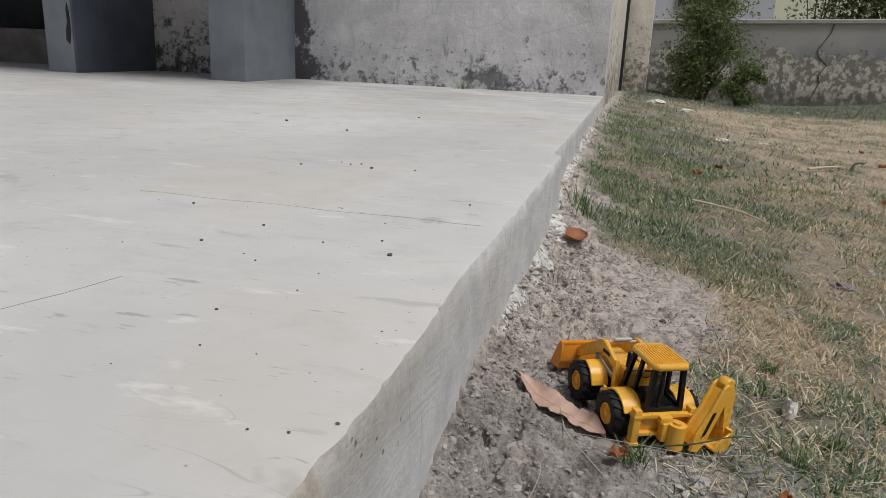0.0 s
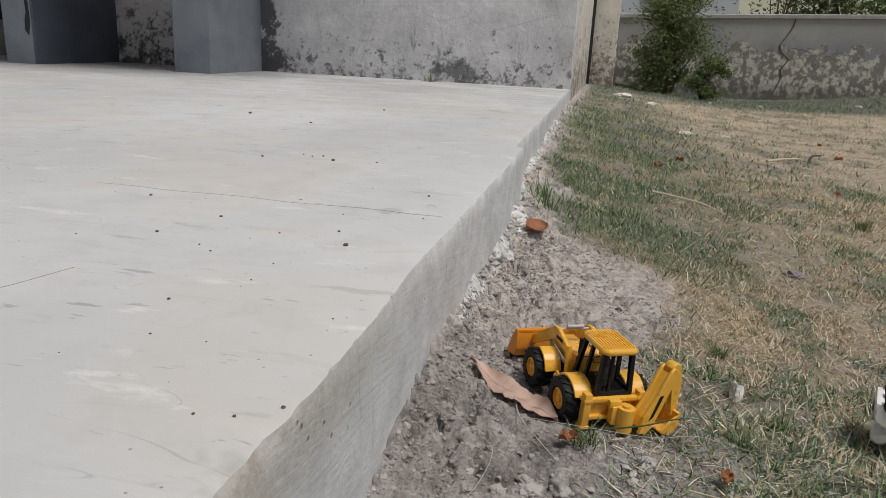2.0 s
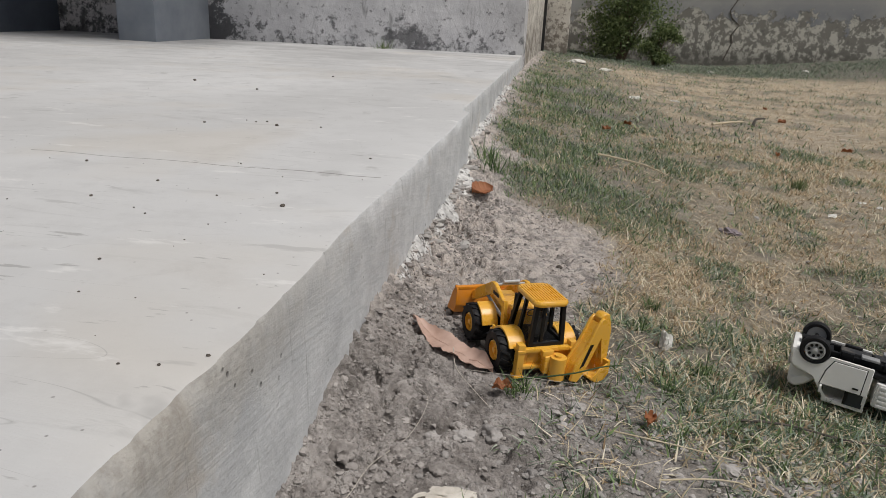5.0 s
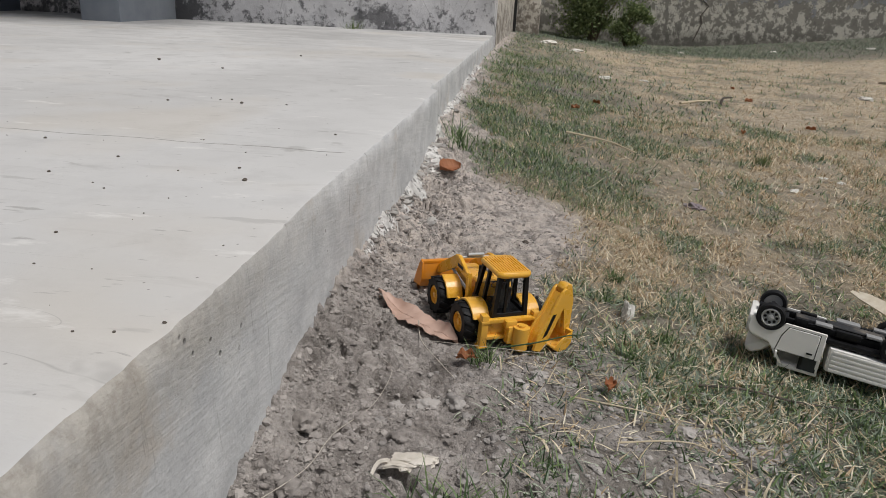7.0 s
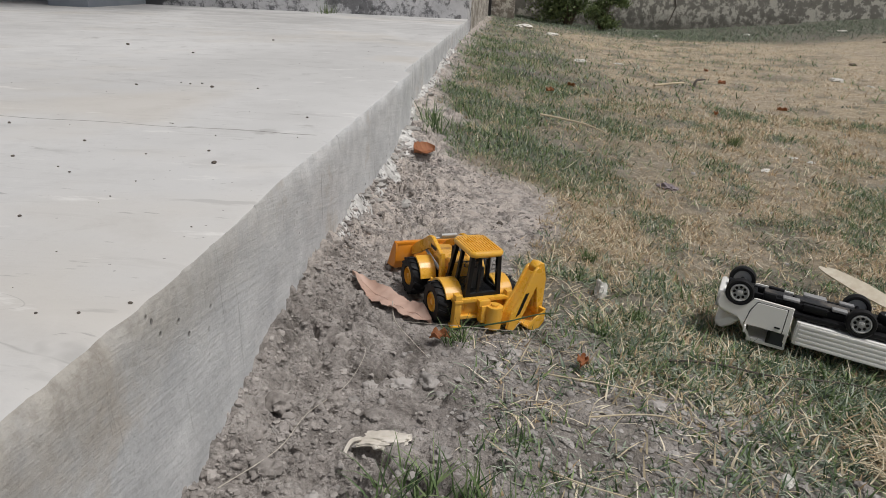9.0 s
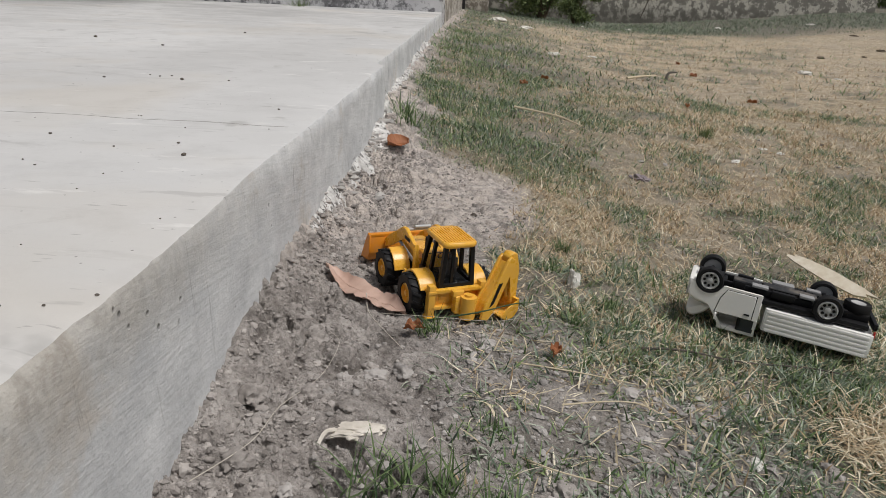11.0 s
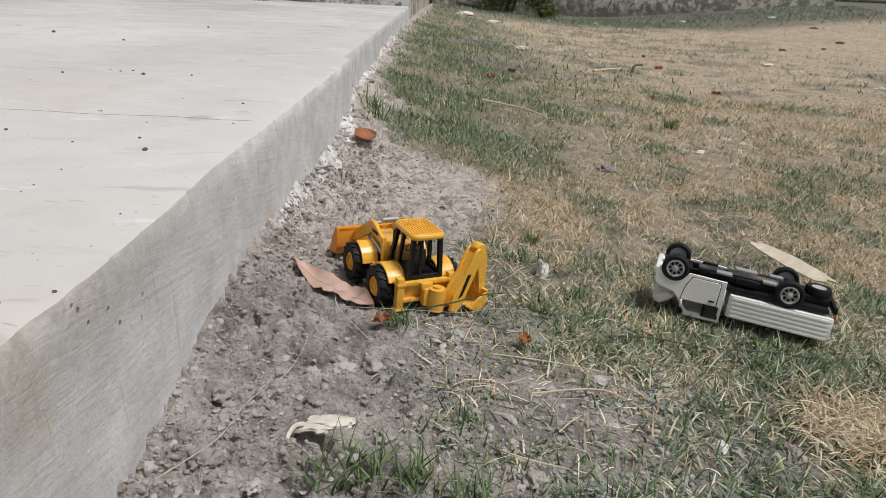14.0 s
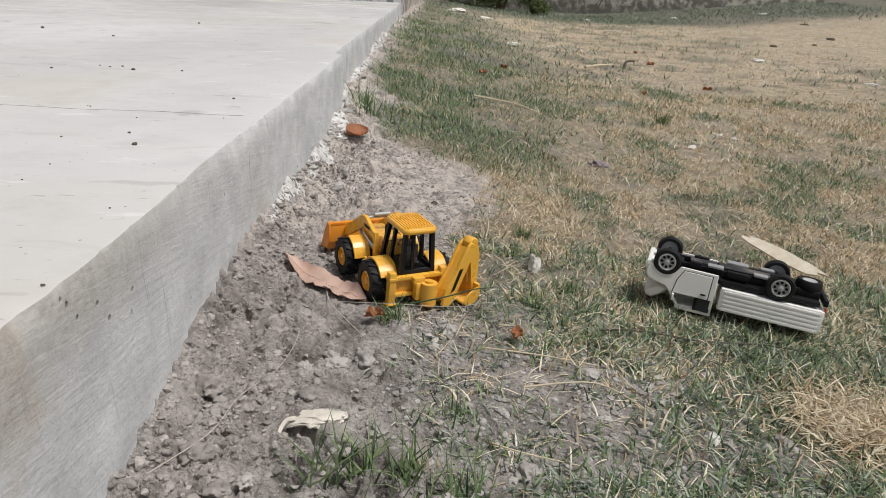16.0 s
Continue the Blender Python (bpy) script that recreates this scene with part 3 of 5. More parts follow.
def walls():
    y0 = 3.53
    bm = box((-1.72, y0, -0.1), (-0.022, y0 + 0.23, 2.6), 0.006)
    whole("wall_back", bm, WHITEWASH, "whitewashed porch wall with dark mould spots", "wall", "structure")
    bm = box((-2.55, y0 + 0.02, -0.1), (-1.7, y0 + 0.22, 2.6), 0.006)
    whole("wall_bay", bm, BETWEEN, "limewashed bay with black spots and a crack", "wall", "structure")
    bm = box((-0.16, y0 + 0.225, -0.1), (-0.02, 6.3, 2.6), 0.008)
    whole("wall_side", bm, STREAKED, "streaked beige limewashed side wall", "wall", "structure")
    bm = box((-0.2, 6.32, -0.1), (0.2, 7.5, 2.6), 0.015)
    whole("wall_pier", bm, STREAKED, "streaked beige limewashed wall end", "wall", "structure")
    bm = box((-0.02, 6.29, -0.1), (0.004, 6.32, 2.6), 0.003)
    whole("wall_seam", bm, DARK_ROOM, "dark open joint between two wall lengths", "wall", "structure")
    bm = box((-5.5, 3.9, -0.1), (-2.6, 4.1, 0.345), 0.008)
    whole("wall_low", bm, BROWN_WALL, "bare brown plaster dado in a dark recess", "wall", "structure")
    # Recess walls are coloured near black in place of the opening's shade.
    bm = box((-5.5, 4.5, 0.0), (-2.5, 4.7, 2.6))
    whole("wall_recess", bm, DARK_ROOM, "near-black wall of a deep recess, interior darkness put into its colour", "wall", "structure")
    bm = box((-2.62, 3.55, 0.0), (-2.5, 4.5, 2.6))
    whole("wall_return", bm, DARK_ROOM, "near-black side of a deep recess, interior darkness put into its colour", "wall", "structure")
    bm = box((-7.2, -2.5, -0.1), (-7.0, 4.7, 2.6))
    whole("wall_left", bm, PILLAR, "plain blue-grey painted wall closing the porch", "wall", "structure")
    # Unseen roof, added and sized to shade the back of the slab.
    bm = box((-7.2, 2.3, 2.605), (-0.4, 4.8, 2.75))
    whole("ceiling", bm, DARK_ROOM, "unseen plain roof added to shade the back of the porch", "ceiling", "structure")
    for x0, x1, front, m, label in ((-2.635, -2.465, 2.95, PILLAR_DARK, "blue-grey painted pillar with flaked paint, its sides darker than its front"), (-1.80, -1.615, 3.02, PILLAR, "blue-grey painted pillar with a worn corner")):
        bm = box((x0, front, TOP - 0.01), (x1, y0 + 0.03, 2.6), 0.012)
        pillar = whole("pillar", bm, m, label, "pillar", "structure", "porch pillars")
        # Body is a darker copy of the pillar blue; front keeps the lighter one.
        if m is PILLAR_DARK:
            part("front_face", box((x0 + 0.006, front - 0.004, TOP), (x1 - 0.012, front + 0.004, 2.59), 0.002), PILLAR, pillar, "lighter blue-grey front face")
            part("flaked_patch", prism([(-2.510, 0.30), (-2.492, 0.28), (-2.480, 0.34), (-2.483, 0.42), (-2.492, 0.47), (-2.500, 0.44), (-2.497, 0.38), (-2.507, 0.35)], front - 0.007, front - 0.002, "y"), DARK_ROOM, pillar, "dark patch of flaked paint")


walls()


def garden_wall():
    base = thing("garden_wall", Matrix(), "grey rendered garden wall flaking to pale blocks, with a crack", "garden wall", kind="structure")
    xs = np.linspace(-4.5, 3.93, 60)
    bm = bmesh.new()
    rows = []
    for x in xs:
        top = 0.672 + 0.034 * (x - 0.25)
        rows.append([bm.verts.new((x, y, z)) for y, z in ((7.5, -0.3), (7.5, 0.2), (7.503, top - 0.03), (7.62, top - 0.03), (7.62, -0.3))])
    for p, q in zip(rows, rows[1:]):
        for j in range(5):
            bm.faces.new((p[j], p[(j + 1) % 5], q[(j + 1) % 5], q[j]))
    bm.faces.new(rows[0])
    bm.faces.new(rows[-1])
    part("wall", bm, GARDEN_WALL, base, smooth=0)
    bm = bmesh.new()
    prism([(-4.5, 0.672 - 0.1615 - 0.03), (3.94, 0.672 + 0.1255 - 0.03), (3.94, 0.672 + 0.1255 + 0.012), (-4.5, 0.672 - 0.1615 + 0.012)], 7.485, 7.635, "y", 0.006, bm)
    part("coping", bm, COPING, base, "grey cement coping")
    # the zigzag crack runs down through the render
    pts = [(1.80, 0.70), (1.79, 0.62), (1.75, 0.55), (1.70, 0.46), (1.72, 0.40), (1.80, 0.33), (1.74, 0.24), (1.76, 0.17), (1.73, 0.08), (1.70, 0.0)]
    bm = bmesh.new()
    for (xa, za), (xb, zb) in zip(pts, pts[1:]):
        w = 0.0025 + 0.003 * random.random()
        prism([(xa - w, za), (xa + w, za), (xb + w, zb), (xb - w, zb)], 7.494, 7.51, "y", 0, bm)
    part("crack", bm, CRUMB, base, "dark open crack", smooth=0)


garden_wall()


def leaves(spots, size, rng, material, name):
    """Many small folded leaves at given spots."""
    n = len(spots)
    d = rng.normal(size=(n, 3))
    d /= np.linalg.norm(d, axis=1)[:, None]
    side = np.cross(d, rng.normal(size=(n, 3)))
    side /= np.linalg.norm(side, axis=1)[:, None]
    up = np.cross(d, side)
    s = size * (0.6 + 0.8 * rng.rand(n))[:, None]
    a, b, c, e = spots, spots + d * s * 0.5 + side * s * 0.22 + up * s * 0.06, spots + d * s, spots + d * s * 0.5 - side * s * 0.22 + up * s * 0.06
    verts = np.stack([a, b, c, e], 1).reshape(-1, 3)
    i = np.arange(n) * 4
    faces = np.concatenate([np.stack([i, i + 1, i + 2], 1), np.stack([i, i + 2, i + 3], 1)])
    return arrays(name, verts, faces, material)


def shrub(x, y, height, spread, count, size, seed, label, name="shrub", category="shrub", lobes=26):
    rng = np.random.RandomState(seed)
    z0 = at_ground(x, y)
    base = thing(name, Matrix.Translation((x, y, z0)), label, category)
    tips, bm = [], bmesh.new()
    for k in range(lobes):
        a, u = rng.rand() * 2 * math.pi, (k + 0.5) / lobes
        r = spread * (0.35 + 0.75 * math.sin(math.pi * min(1, 0.12 + 0.78 * u))) * (0.4 + 0.6 * rng.rand())
        tip = np.array([r * math.cos(a), 0.6 * r * math.sin(a), height * (0.1 + 0.9 * u)])
        mid = tip * (0.45, 0.45, 0.55)
        rod((0.02 * math.cos(a), 0.02 * math.sin(a), 0), mid, 0.012 * height, bm, 6, 0.007 * height)
        rod(mid, tip, 0.007 * height, bm, 6, 0.002 * height)
        tips.append((tip, 0.14 * height * (0.6 + 0.7 * rng.rand())))
    part("trunk", bm, BARK, base)
    each = count // lobes
    spots = np.concatenate([t + rng.normal(size=(each, 3)) * (s * 0.7, s * 0.7, s * 0.42) for t, s in tips])
    spots = spots[spots[:, 2] > 0.01]
    ob = new("crown", leaves(spots, size, rng, LEAFY, "crown"))
    ob.parent = base
    return base


shrub(0.70, 6.95, 0.92, 0.26, 15000, 0.030, 3, "bushy dark green shrub growing by the garden wall")
shrub(0.98, 6.75, 0.34, 0.17, 4500, 0.028, 5, "low spreading green shrub beside the taller one", "shrub", "shrub", 14)
shrub(2.9, 9.4, 1.5, 0.9, 9000, 0.07, 8, "dense dark green hedge bush behind the wall", "hedge_bush", "hedge")
shrub(4.6, 9.7, 1.5, 1.0, 9000, 0.07, 9, "dense dark green hedge bush behind the wall", "hedge_bush", "hedge")
shrub(6.6, 9.8, 1.5, 1.0, 8000, 0.07, 10, "dense dark green hedge bush behind the wall", "hedge_bush", "hedge")
shrub(2.0, 9.3, 1.6, 0.35, 900, 0.05, 12, "thin leafy sapling behind the wall", "sapling", "sapling", 12)


def house(x0, x1, y, material, label, windows):
    base = thing("house", Matrix.Translation((x0, y, 0)), label, "house")
    w = x1 - x0
    part("wall", box((0, 0, -0.3), (w, 3, 3.2)), material, base)
    part("roof", box((-0.15, -0.2, 3.2), (w + 0.15, 3.1, 3.4), 0.02), COPING, base, "flat cement roof")
    for a, b, z0, z1 in windows:
        frame_ob = part("window", box((a - 0.05, -0.03, z0 - 0.05), (b + 0.05, 0.02, z1 + 0.05), 0.008), COPING, base)
        part("pane", box((a, -0.045, z0), (b, -0.032, z1)), GLASS_DARK, frame_ob, "dark glass pane")


house(-1.5, 2.35, 14.5, GREY_HOUSE, "pale grey painted house behind the garden wall", [(2.2, 3.2, 1.25, 2.2)])
house(2.5, 9.0, 15.5, CREAM_HOUSE, "pale cream painted house behind the garden wall", [(3.2, 4.2, 1.4, 2.4)])


# ---- grass ----
def blades(name, x, y, rng, length, width, lean, material, label, lift=0.0, category="grass"):
    """Curved tapering blades, rooted at x, y."""
    n = len(x)
    z = land(x, y) - 0.002 + lift
    a = rng.rand(n) * 2 * math.pi
    L = length * (0.45 + 0.9 * rng.rand(n))
    W = width * (0.6 + 0.7 * rng.rand(n))
    tilt = np.clip(lean[0] + (lean[1] - lean[0]) * rng.rand(n), 0, 1.5)
    bend = (0.2 + 0.7 * rng.rand(n)) * np.where(rng.rand(n) < 0.8, 1, -0.4)
    dx, dy = np.cos(a), np.sin(a)
    b = a + rng.normal(size=n) * 0.8
    sx, sy = -np.sin(b), np.cos(b)
    rows, px, py, pz, ang = [], x.copy(), y.copy(), z.copy(), tilt.copy()
    seg = 3
    for k in range(seg + 1):
        w = W * (1 - (k / seg) ** 1.5) * (0.75 if k == 0 else 1)
        if k < seg:
            rows += [np.stack([px - sx * w / 2, py - sy * w / 2, pz], 1), np.stack([px + sx * w / 2, py + sy * w / 2, pz], 1)]
        else:
            rows.append(np.stack([px, py, pz], 1))
        px, py, pz = px + dx * np.sin(ang) * L / seg, py + dy * np.sin(ang) * L / seg, pz + np.cos(ang) * L / seg
        ang = np.clip(ang + bend * 0.55, 0, 1.9)
        floor_z = land(px, py) + 0.001
        pz = np.maximum(pz, floor_z)
    verts = np.stack(rows, 1).reshape(-1, 3)
    i = (np.arange(n) * 7)[:, None]
    faces = np.concatenate([i + f for f in ([0, 1, 3], [0, 3, 2], [2, 3, 5], [2, 5, 4], [4, 5, 6])])
    tagged(new(name, arrays(name, verts, faces, material)), label, category, kind="stuff")


def scatter(rng, n, x0, x1, y0, y1, keep):
    x, y = x0 + (x1 - x0) * rng.rand(n), y0 + (y1 - y0) * rng.rand(n)
    ok = rng.rand(n) < keep(x, y)
    return x[ok], y[ok]


def clumped(rng, x, y, per, spread):
    """Tufts: per blades round each root."""
    k = np.repeat(np.arange(len(x)), per)
    return x[k] + rng.normal(size=len(k)) * spread, y[k] + rng.normal(size=len(k)) * spread


def sown(x, y):
    """How thickly anything grows."""
    thin = 0.22 + 0.78 * smooth(-0.22, 0.22, value_noise(x, y, 8, 3))
    gravel = 1 - 0.55 * (1 - smooth(0.45, 0.6, y)) * (1 - smooth(0.26, 0.40, x))
    return lawn(x, y) * thin * gravel


def grass():
    rng = np.random.RandomState(11)
    # close lawn, thickest where it is seen closest
    for x1, y0, y1, n, length, width in ((0.85, 0.14, 0.75, 24000, 0.0165, 0.0021), (1.2, 0.75, 1.25, 18000, 0.0145, 0.0018), (2.1, 1.25, 2.2, 30000, 0.0165, 0.0023)):
        x, y = scatter(rng, n, 0.03, x1, y0, y1, lambda x, y: sown(x, y) * greenness(x, y))
        x, y = clumped(rng, x, y, 5, 0.0055)
        half = rng.rand(len(x)) < (0.42 if y0 < 0.2 else 0.55)
        blades("green_grass", x[half], y[half], rng, length, width, (0.2, 1.2), GREEN, "short green lawn grass in thin tufts")
        blades("sage_grass", x[~half], y[~half], rng, length * 1.1, width, (0.4, 1.4), SAGE, "dusty grey-green lawn grass in thin tufts")
        x, y = scatter(rng, int(n * 1.4), 0.03, x1, y0, y1, lambda x, y: sown(x, y) * (1.1 - 0.8 * greenness(x, y)))
        blades("dry_grass", x, y, rng, length * 1.3, width, (0.6, 1.5), STRAW, "dry straw-coloured grass lying in the lawn")
        x, y = scatter(rng, int(n * (0.25 if y0 < 0.2 else 0.5)), 0.03, x1, y0, y1, lambda x, y: sown(x, y) * (1.0 - 0.85 * greenness(x, y)))
        x, y = clumped(rng, x, y, 4, 0.006)
        blades("tan_grass", x, y, rng, length * 0.85, width * 1.1, (0.3, 1.4), TAN, "short dead tan grass in worn tufts")
    x, y = scatter(rng, 6000, 0.12, 1.3, 0.14, 1.6, lambda x, y: lawn(x, y) * 0.6)
    blades("straw", x, y, rng, 0.030, 0.0015, (1.0, 1.5), STRAW, "long pale straw stems lying on the lawn", 0.005, "straw")
    # farther lawn
    bare = lambda x, y: 1 - 0.75 * smooth(1.7, 2.4, x) * smooth(2.6, 3.6, y)
    x, y = scatter(rng, 90000, -0.02, 4.8, 2.1, 7.45, lambda x, y: lawn(x, y) * greenness(x, y) * (1.1 - 0.11 * y) * bare(x, y))
    half = rng.rand(len(x)) < 0.5
    blades("green_grass", x[half], y[half], rng, 0.026, 0.0046, (0.4, 1.3), GREEN, "short green lawn grass farther off")
    blades("sage_grass", x[~half], y[~half], rng, 0.024, 0.0046, (0.4, 1.3), SAGE, "dusty grey-green lawn grass farther off")
    x, y = scatter(rng, 110000, 0.0, 5.8, 2.1, 7.45, lambda x, y: lawn(x, y) * (1.0 - 0.8 * greenness(x, y)) * (1.1 - 0.11 * y) * bare(x, y))
    half = rng.rand(len(x)) < 0.55
    blades("dry_grass", x[half], y[half], rng, 0.022, 0.0032, (0.6, 1.5), STRAW, "dry straw-coloured lawn farther off")
    blades("tan_grass", x[~half], y[~half], rng, 0.018, 0.0036, (0.4, 1.4), TAN, "dead tan lawn grass farther off")
    x, y = scatter(rng, 18000, -0.02, 0.5, 1.05, 3.6, lambda x, y: lawn(x, y) * smooth(-0.25, 0.35, value_noise(x, y, 9, 3)) * (1 - smooth(0.1, 0.5, x)))
    blades("green_grass", x, y, rng, 0.028, 0.0017, (0.2, 1.2), GREEN, "fresh green grass along the slab")
    x, y = scatter(rng, 26000, -0.02, 4.0, 5.2, 7.45, lambda x, y: smooth(5.5, 6.5, y + 0.5 * value_noise(x, y, 1.5, 2)))
    blades("weeds", x, y, rng, 0.034, 0.007, (0.5, 1.4), WEEDY, "low dark green weeds at the foot of the garden wall", 0.0, "weeds")

    # a little heap of dry straw
    for k, mat in enumerate((TAN, STRAW, TAN, STRAW)):
        x, y = 0.56 + 0.035 * rng.normal(size=700), 0.435 + 0.03 * rng.normal(size=700)
        blades("straw_heap", x, y, rng, 0.022, 0.0016, (0.9, 1.5), mat, "small heap of dry tan straw on the lawn", 0.003 + 0.003 * k, "straw")


grass()


# ---- stones and clods ----
def rubble(name, x, y, size, rng, material, label, category, sink=0.3, flat=0.75, jitter=0.3, detail=1):
    """Rough little lumps, each a squashed, dented and jittered ball."""
    bm = bmesh.new()
    bmesh.ops.create_icosphere(bm, subdivisions=detail, radius=1.0)
    bv = np.array([v.co[:] for v in bm.verts])
    bf = np.array([[v.index for v in f.verts] for f in bm.faces])
    bm.free()
    n, k = len(x), len(bv)
    s = size(rng, n)
    squash = np.stack([0.75 + 0.5 * rng.rand(n), 0.75 + 0.5 * rng.rand(n), flat * (0.7 + 0.5 * rng.rand(n))], 1)
    dents = 0.0
    for pull in (1.6, 2.8):
        dents = dents + 0.2 * np.sin(np.einsum("kc,nc->nk", bv, rng.normal(size=(n, 3)) * pull) + 6.283 * rng.rand(n, 1))
    v = bv[None] * (1 + dents + jitter * rng.normal(size=(n, k)).clip(-1.5, 1.5))[:, :, None] * squash[:, None] * s[:, None, None]
    a = rng.rand(n) * 6.283
    c, sn = np.cos(a)[:, None], np.sin(a)[:, None]
    v = np.stack([v[..., 0] * c - v[..., 1] * sn + x[:, None], v[..., 0] * sn + v[..., 1] * c + y[:, None], v[..., 2] + (land(x, y) + s * flat * (1 - 2 * sink) * 0.6)[:, None]], 2)
    faces = (bf[None] + (np.arange(n) * k)[:, None, None]).reshape(-1, 3)
    tagged(new(name, arrays(name, v.reshape(-1, 3), faces, material, False)), label, category, kind="stuff")


def stones():
    rng = np.random.RandomState(23)
    bare = lambda x, y: (1 - lawn(x, y))
    x, y = scatter(rng, 80000, 0.004, 0.34, 0.15, 1.2, lambda x, y: bare(x, y) * (0.12 + 0.88 * smooth(-0.15, 0.3, value_noise(x, y, 11, 3))) * (1 - 0.8 * smooth(0.05, 0.13, x) * (0.4 + 0.6 * smooth(0.55, 0.7, y))))
    rubble("soil_crumbs", x, y, lambda r, n: 0.0005 + 0.0022 * r.rand(n) ** 5, rng, CLOD, "loose crumbs of dry grey-brown soil", "soil")
    x, y = scatter(rng, 5000, 0.004, 0.085, 0.2, 1.15, lambda x, y: np.exp(-x / 0.04))
    rubble("soil_clods", x, y, lambda r, n: 0.0010 + 0.0036 * r.rand(n) ** 6, rng, CLOD, "broken clods of dry soil along the slab", "soil", 0.45, 0.75, 0.11, 2)
    x, y = scatter(rng, 17000, 0.09, 0.48, 0.15, 0.62, lambda x, y: (0.3 + smooth(-0.05, 0.25, value_noise(x, y, 9, 3, 0.5, 4.0))) * (0.1 + 0.9 * smooth(0.13, 0.2, x)) * (1 - 0.8 * smooth(0.32, 0.45, x)) * (1 - 0.8 * smooth(0.46, 0.6, y)))
    rubble("gravel", x, y, lambda r, n: 0.0008 + 0.0026 * r.rand(n) ** 2.8, rng, GRAVEL, "small grey gravel scattered over the soil", "gravel", 0.28, 0.7, 0.07, 2)
    x, y = scatter(rng, 900, 0.0, 0.07, 0.75, 2.4, lambda x, y: np.exp(-np.clip(x - edge_x(y), 0, None) / 0.03))
    rubble("mortar_rubble", x, y, lambda r, n: 0.002 + 0.008 * r.rand(n) ** 3, rng, LIME, "pale crumbled mortar at the foot of the slab", "rubble", 0.45, 0.5)
    x, y = scatter(rng, 500, 0.15, 1.6, 0.2, 2.4, lambda x, y: lawn(x, y))
    rubble("lawn_stones", x, y, lambda r, n: 0.0015 + 0.004 * r.rand(n) ** 3, rng, GRAVEL, "small grey stones lying in the lawn", "gravel")
    # the larger single clods and stones
    for cx, cy, r, mat, label in ((0.092, 0.452, 0.0085, GRAVEL, "knobbly pale grey clod on the soil"), (0.112, 0.47, 0.007, CLOD, "rough brown clod of dry soil"), (0.083, 0.425, 0.007, GRAVEL, "angular pale clod lying on the soil"), (0.262, 0.335, 0.010, CLOD, "rounded brown clod by the grass"), (0.21, 0.53, 0.008, GRAVEL, "round grey stone under the toy digger"), (0.15, 0.452, 0.007, GRAVEL, "flat grey stone on the soil"), (0.226, 0.33, 0.007, GRAVEL, "pale angular stone in the grass"), (0.33, 0.47, 0.008, GRAVEL, "pale grey stone among the grass"), (0.175, 0.415, 0.006, GRAVEL, "small flat grey stone"), (0.19, 0.905, 0.0045, CRUMB, "small dark pebble on bare soil"), (0.47, 0.40, 0.008, CLOD, "brown clod in the dry grass"), (0.028, 0.405, 0.013, CLOD, "dark undercut clod of crumbling soil"), (0.070, 0.411, 0.009, CLOD, "rough brown clod of dry soil"), (0.139, 0.472, 0.011, GRAVEL, "flat pale grey clod on the soil"), (0.116, 0.457, 0.009, GRAVEL, "knobbly pale grey clod on the soil"), (0.057, 0.496, 0.013, CLOD, "flat crust of dry soil beside the slab"), (0.091, 0.582, 0.010, GRAVEL, "flat grey stone beside the dried leaf"), (0.083, 0.303, 0.007, GRAVEL, "small grey stone near the grass"), (0.065, 0.297, 0.008, CLOD, "rough brown clod of dry soil"), (0.04, 0.33, 0.011, CLOD, "rough brown clod of dry soil"), (0.03, 0.46, 0.009, CLOD, "rough brown clod of dry soil"), (0.105, 0.40, 0.008, CLOD, "rough brown clod of dry soil"), (0.16, 0.36, 0.008, GRAVEL, "small flat grey stone")):
        bm = bmesh.new()
        bmesh.ops.create_icosphere(bm, subdivisions=4, radius=r * 0.85)
        for v in bm.verts:
            n1 = noise.fractal(v.co * (0.9 / r) + Vector((cx * 90, cy * 90, 0)), 0.8, 2.0, 4)
            v.co *= 1 + 0.6 * n1 + 0.26 * noise.noise(v.co * (3 / r)) + 0.16 * noise.noise(v.co * (8 / r))
            v.co.z *= 0.7
        whole("clod", bm, mat, label, "clod", group="loose clods", m=Matrix.Translation((cx, cy, at_ground(cx, cy) + r * 0.05)), smooth=60)


stones()


def mortar_crust():
    """Ragged white mortar that squeezed out under the slab's foot."""
    ys = np.arange(0.5, 2.6, 0.0035)
    u = np.linspace(0, 1, 16)
    gy, gu = np.meshgrid(ys, u, indexing="ij")
    spill = np.clip(0.016 + 0.036 * value_noise(gy, 0 * gy + 2, 9, 3, 0.45), 0.002, 0.06) * (0.35 + 0.65 * smooth(0.6, 0.8, gy))
    wall_x = edge_x(gy) + 0.004
    gx = wall_x + gu * spill
    rise = np.clip(0.014 + 0.022 * value_noise(gy, 0 * gy + 7, 13, 2, 0.45), 0, 1) * (0.5 + 0.5 * smooth(0.6, 0.8, gy))
    foot = np.convolve(np.pad(land(0 * ys + 0.02, ys), 20, "edge"), np.ones(41) / 41, "valid")[:, None]
    z = foot * (1 - gu) + land(gx, gy) * gu + rise * (1 - gu) ** 1.3 + 0.008 * value_noise(gx, gy, 60, 3, 0.55, 6.0) - 0.007 * gu ** 3
    gx = gx - 0.006 * (gu == 0)
    verts = np.stack([gx.ravel(), gy.ravel(), z.ravel()], 1)
    n = len(u)
    i = (np.arange(len(ys) - 1)[:, None] * n + np.arange(n - 1)[None, :]).ravel()
    ob = new("mortar_crust", arrays("mortar_crust", verts, np.stack([i, i + 1, i + 1 + n, i + n], 1), CRUST, True))
    ob.parent = SLAB
    tagged(ob, "ragged white mortar crust along the slab's foot")


mortar_crust()


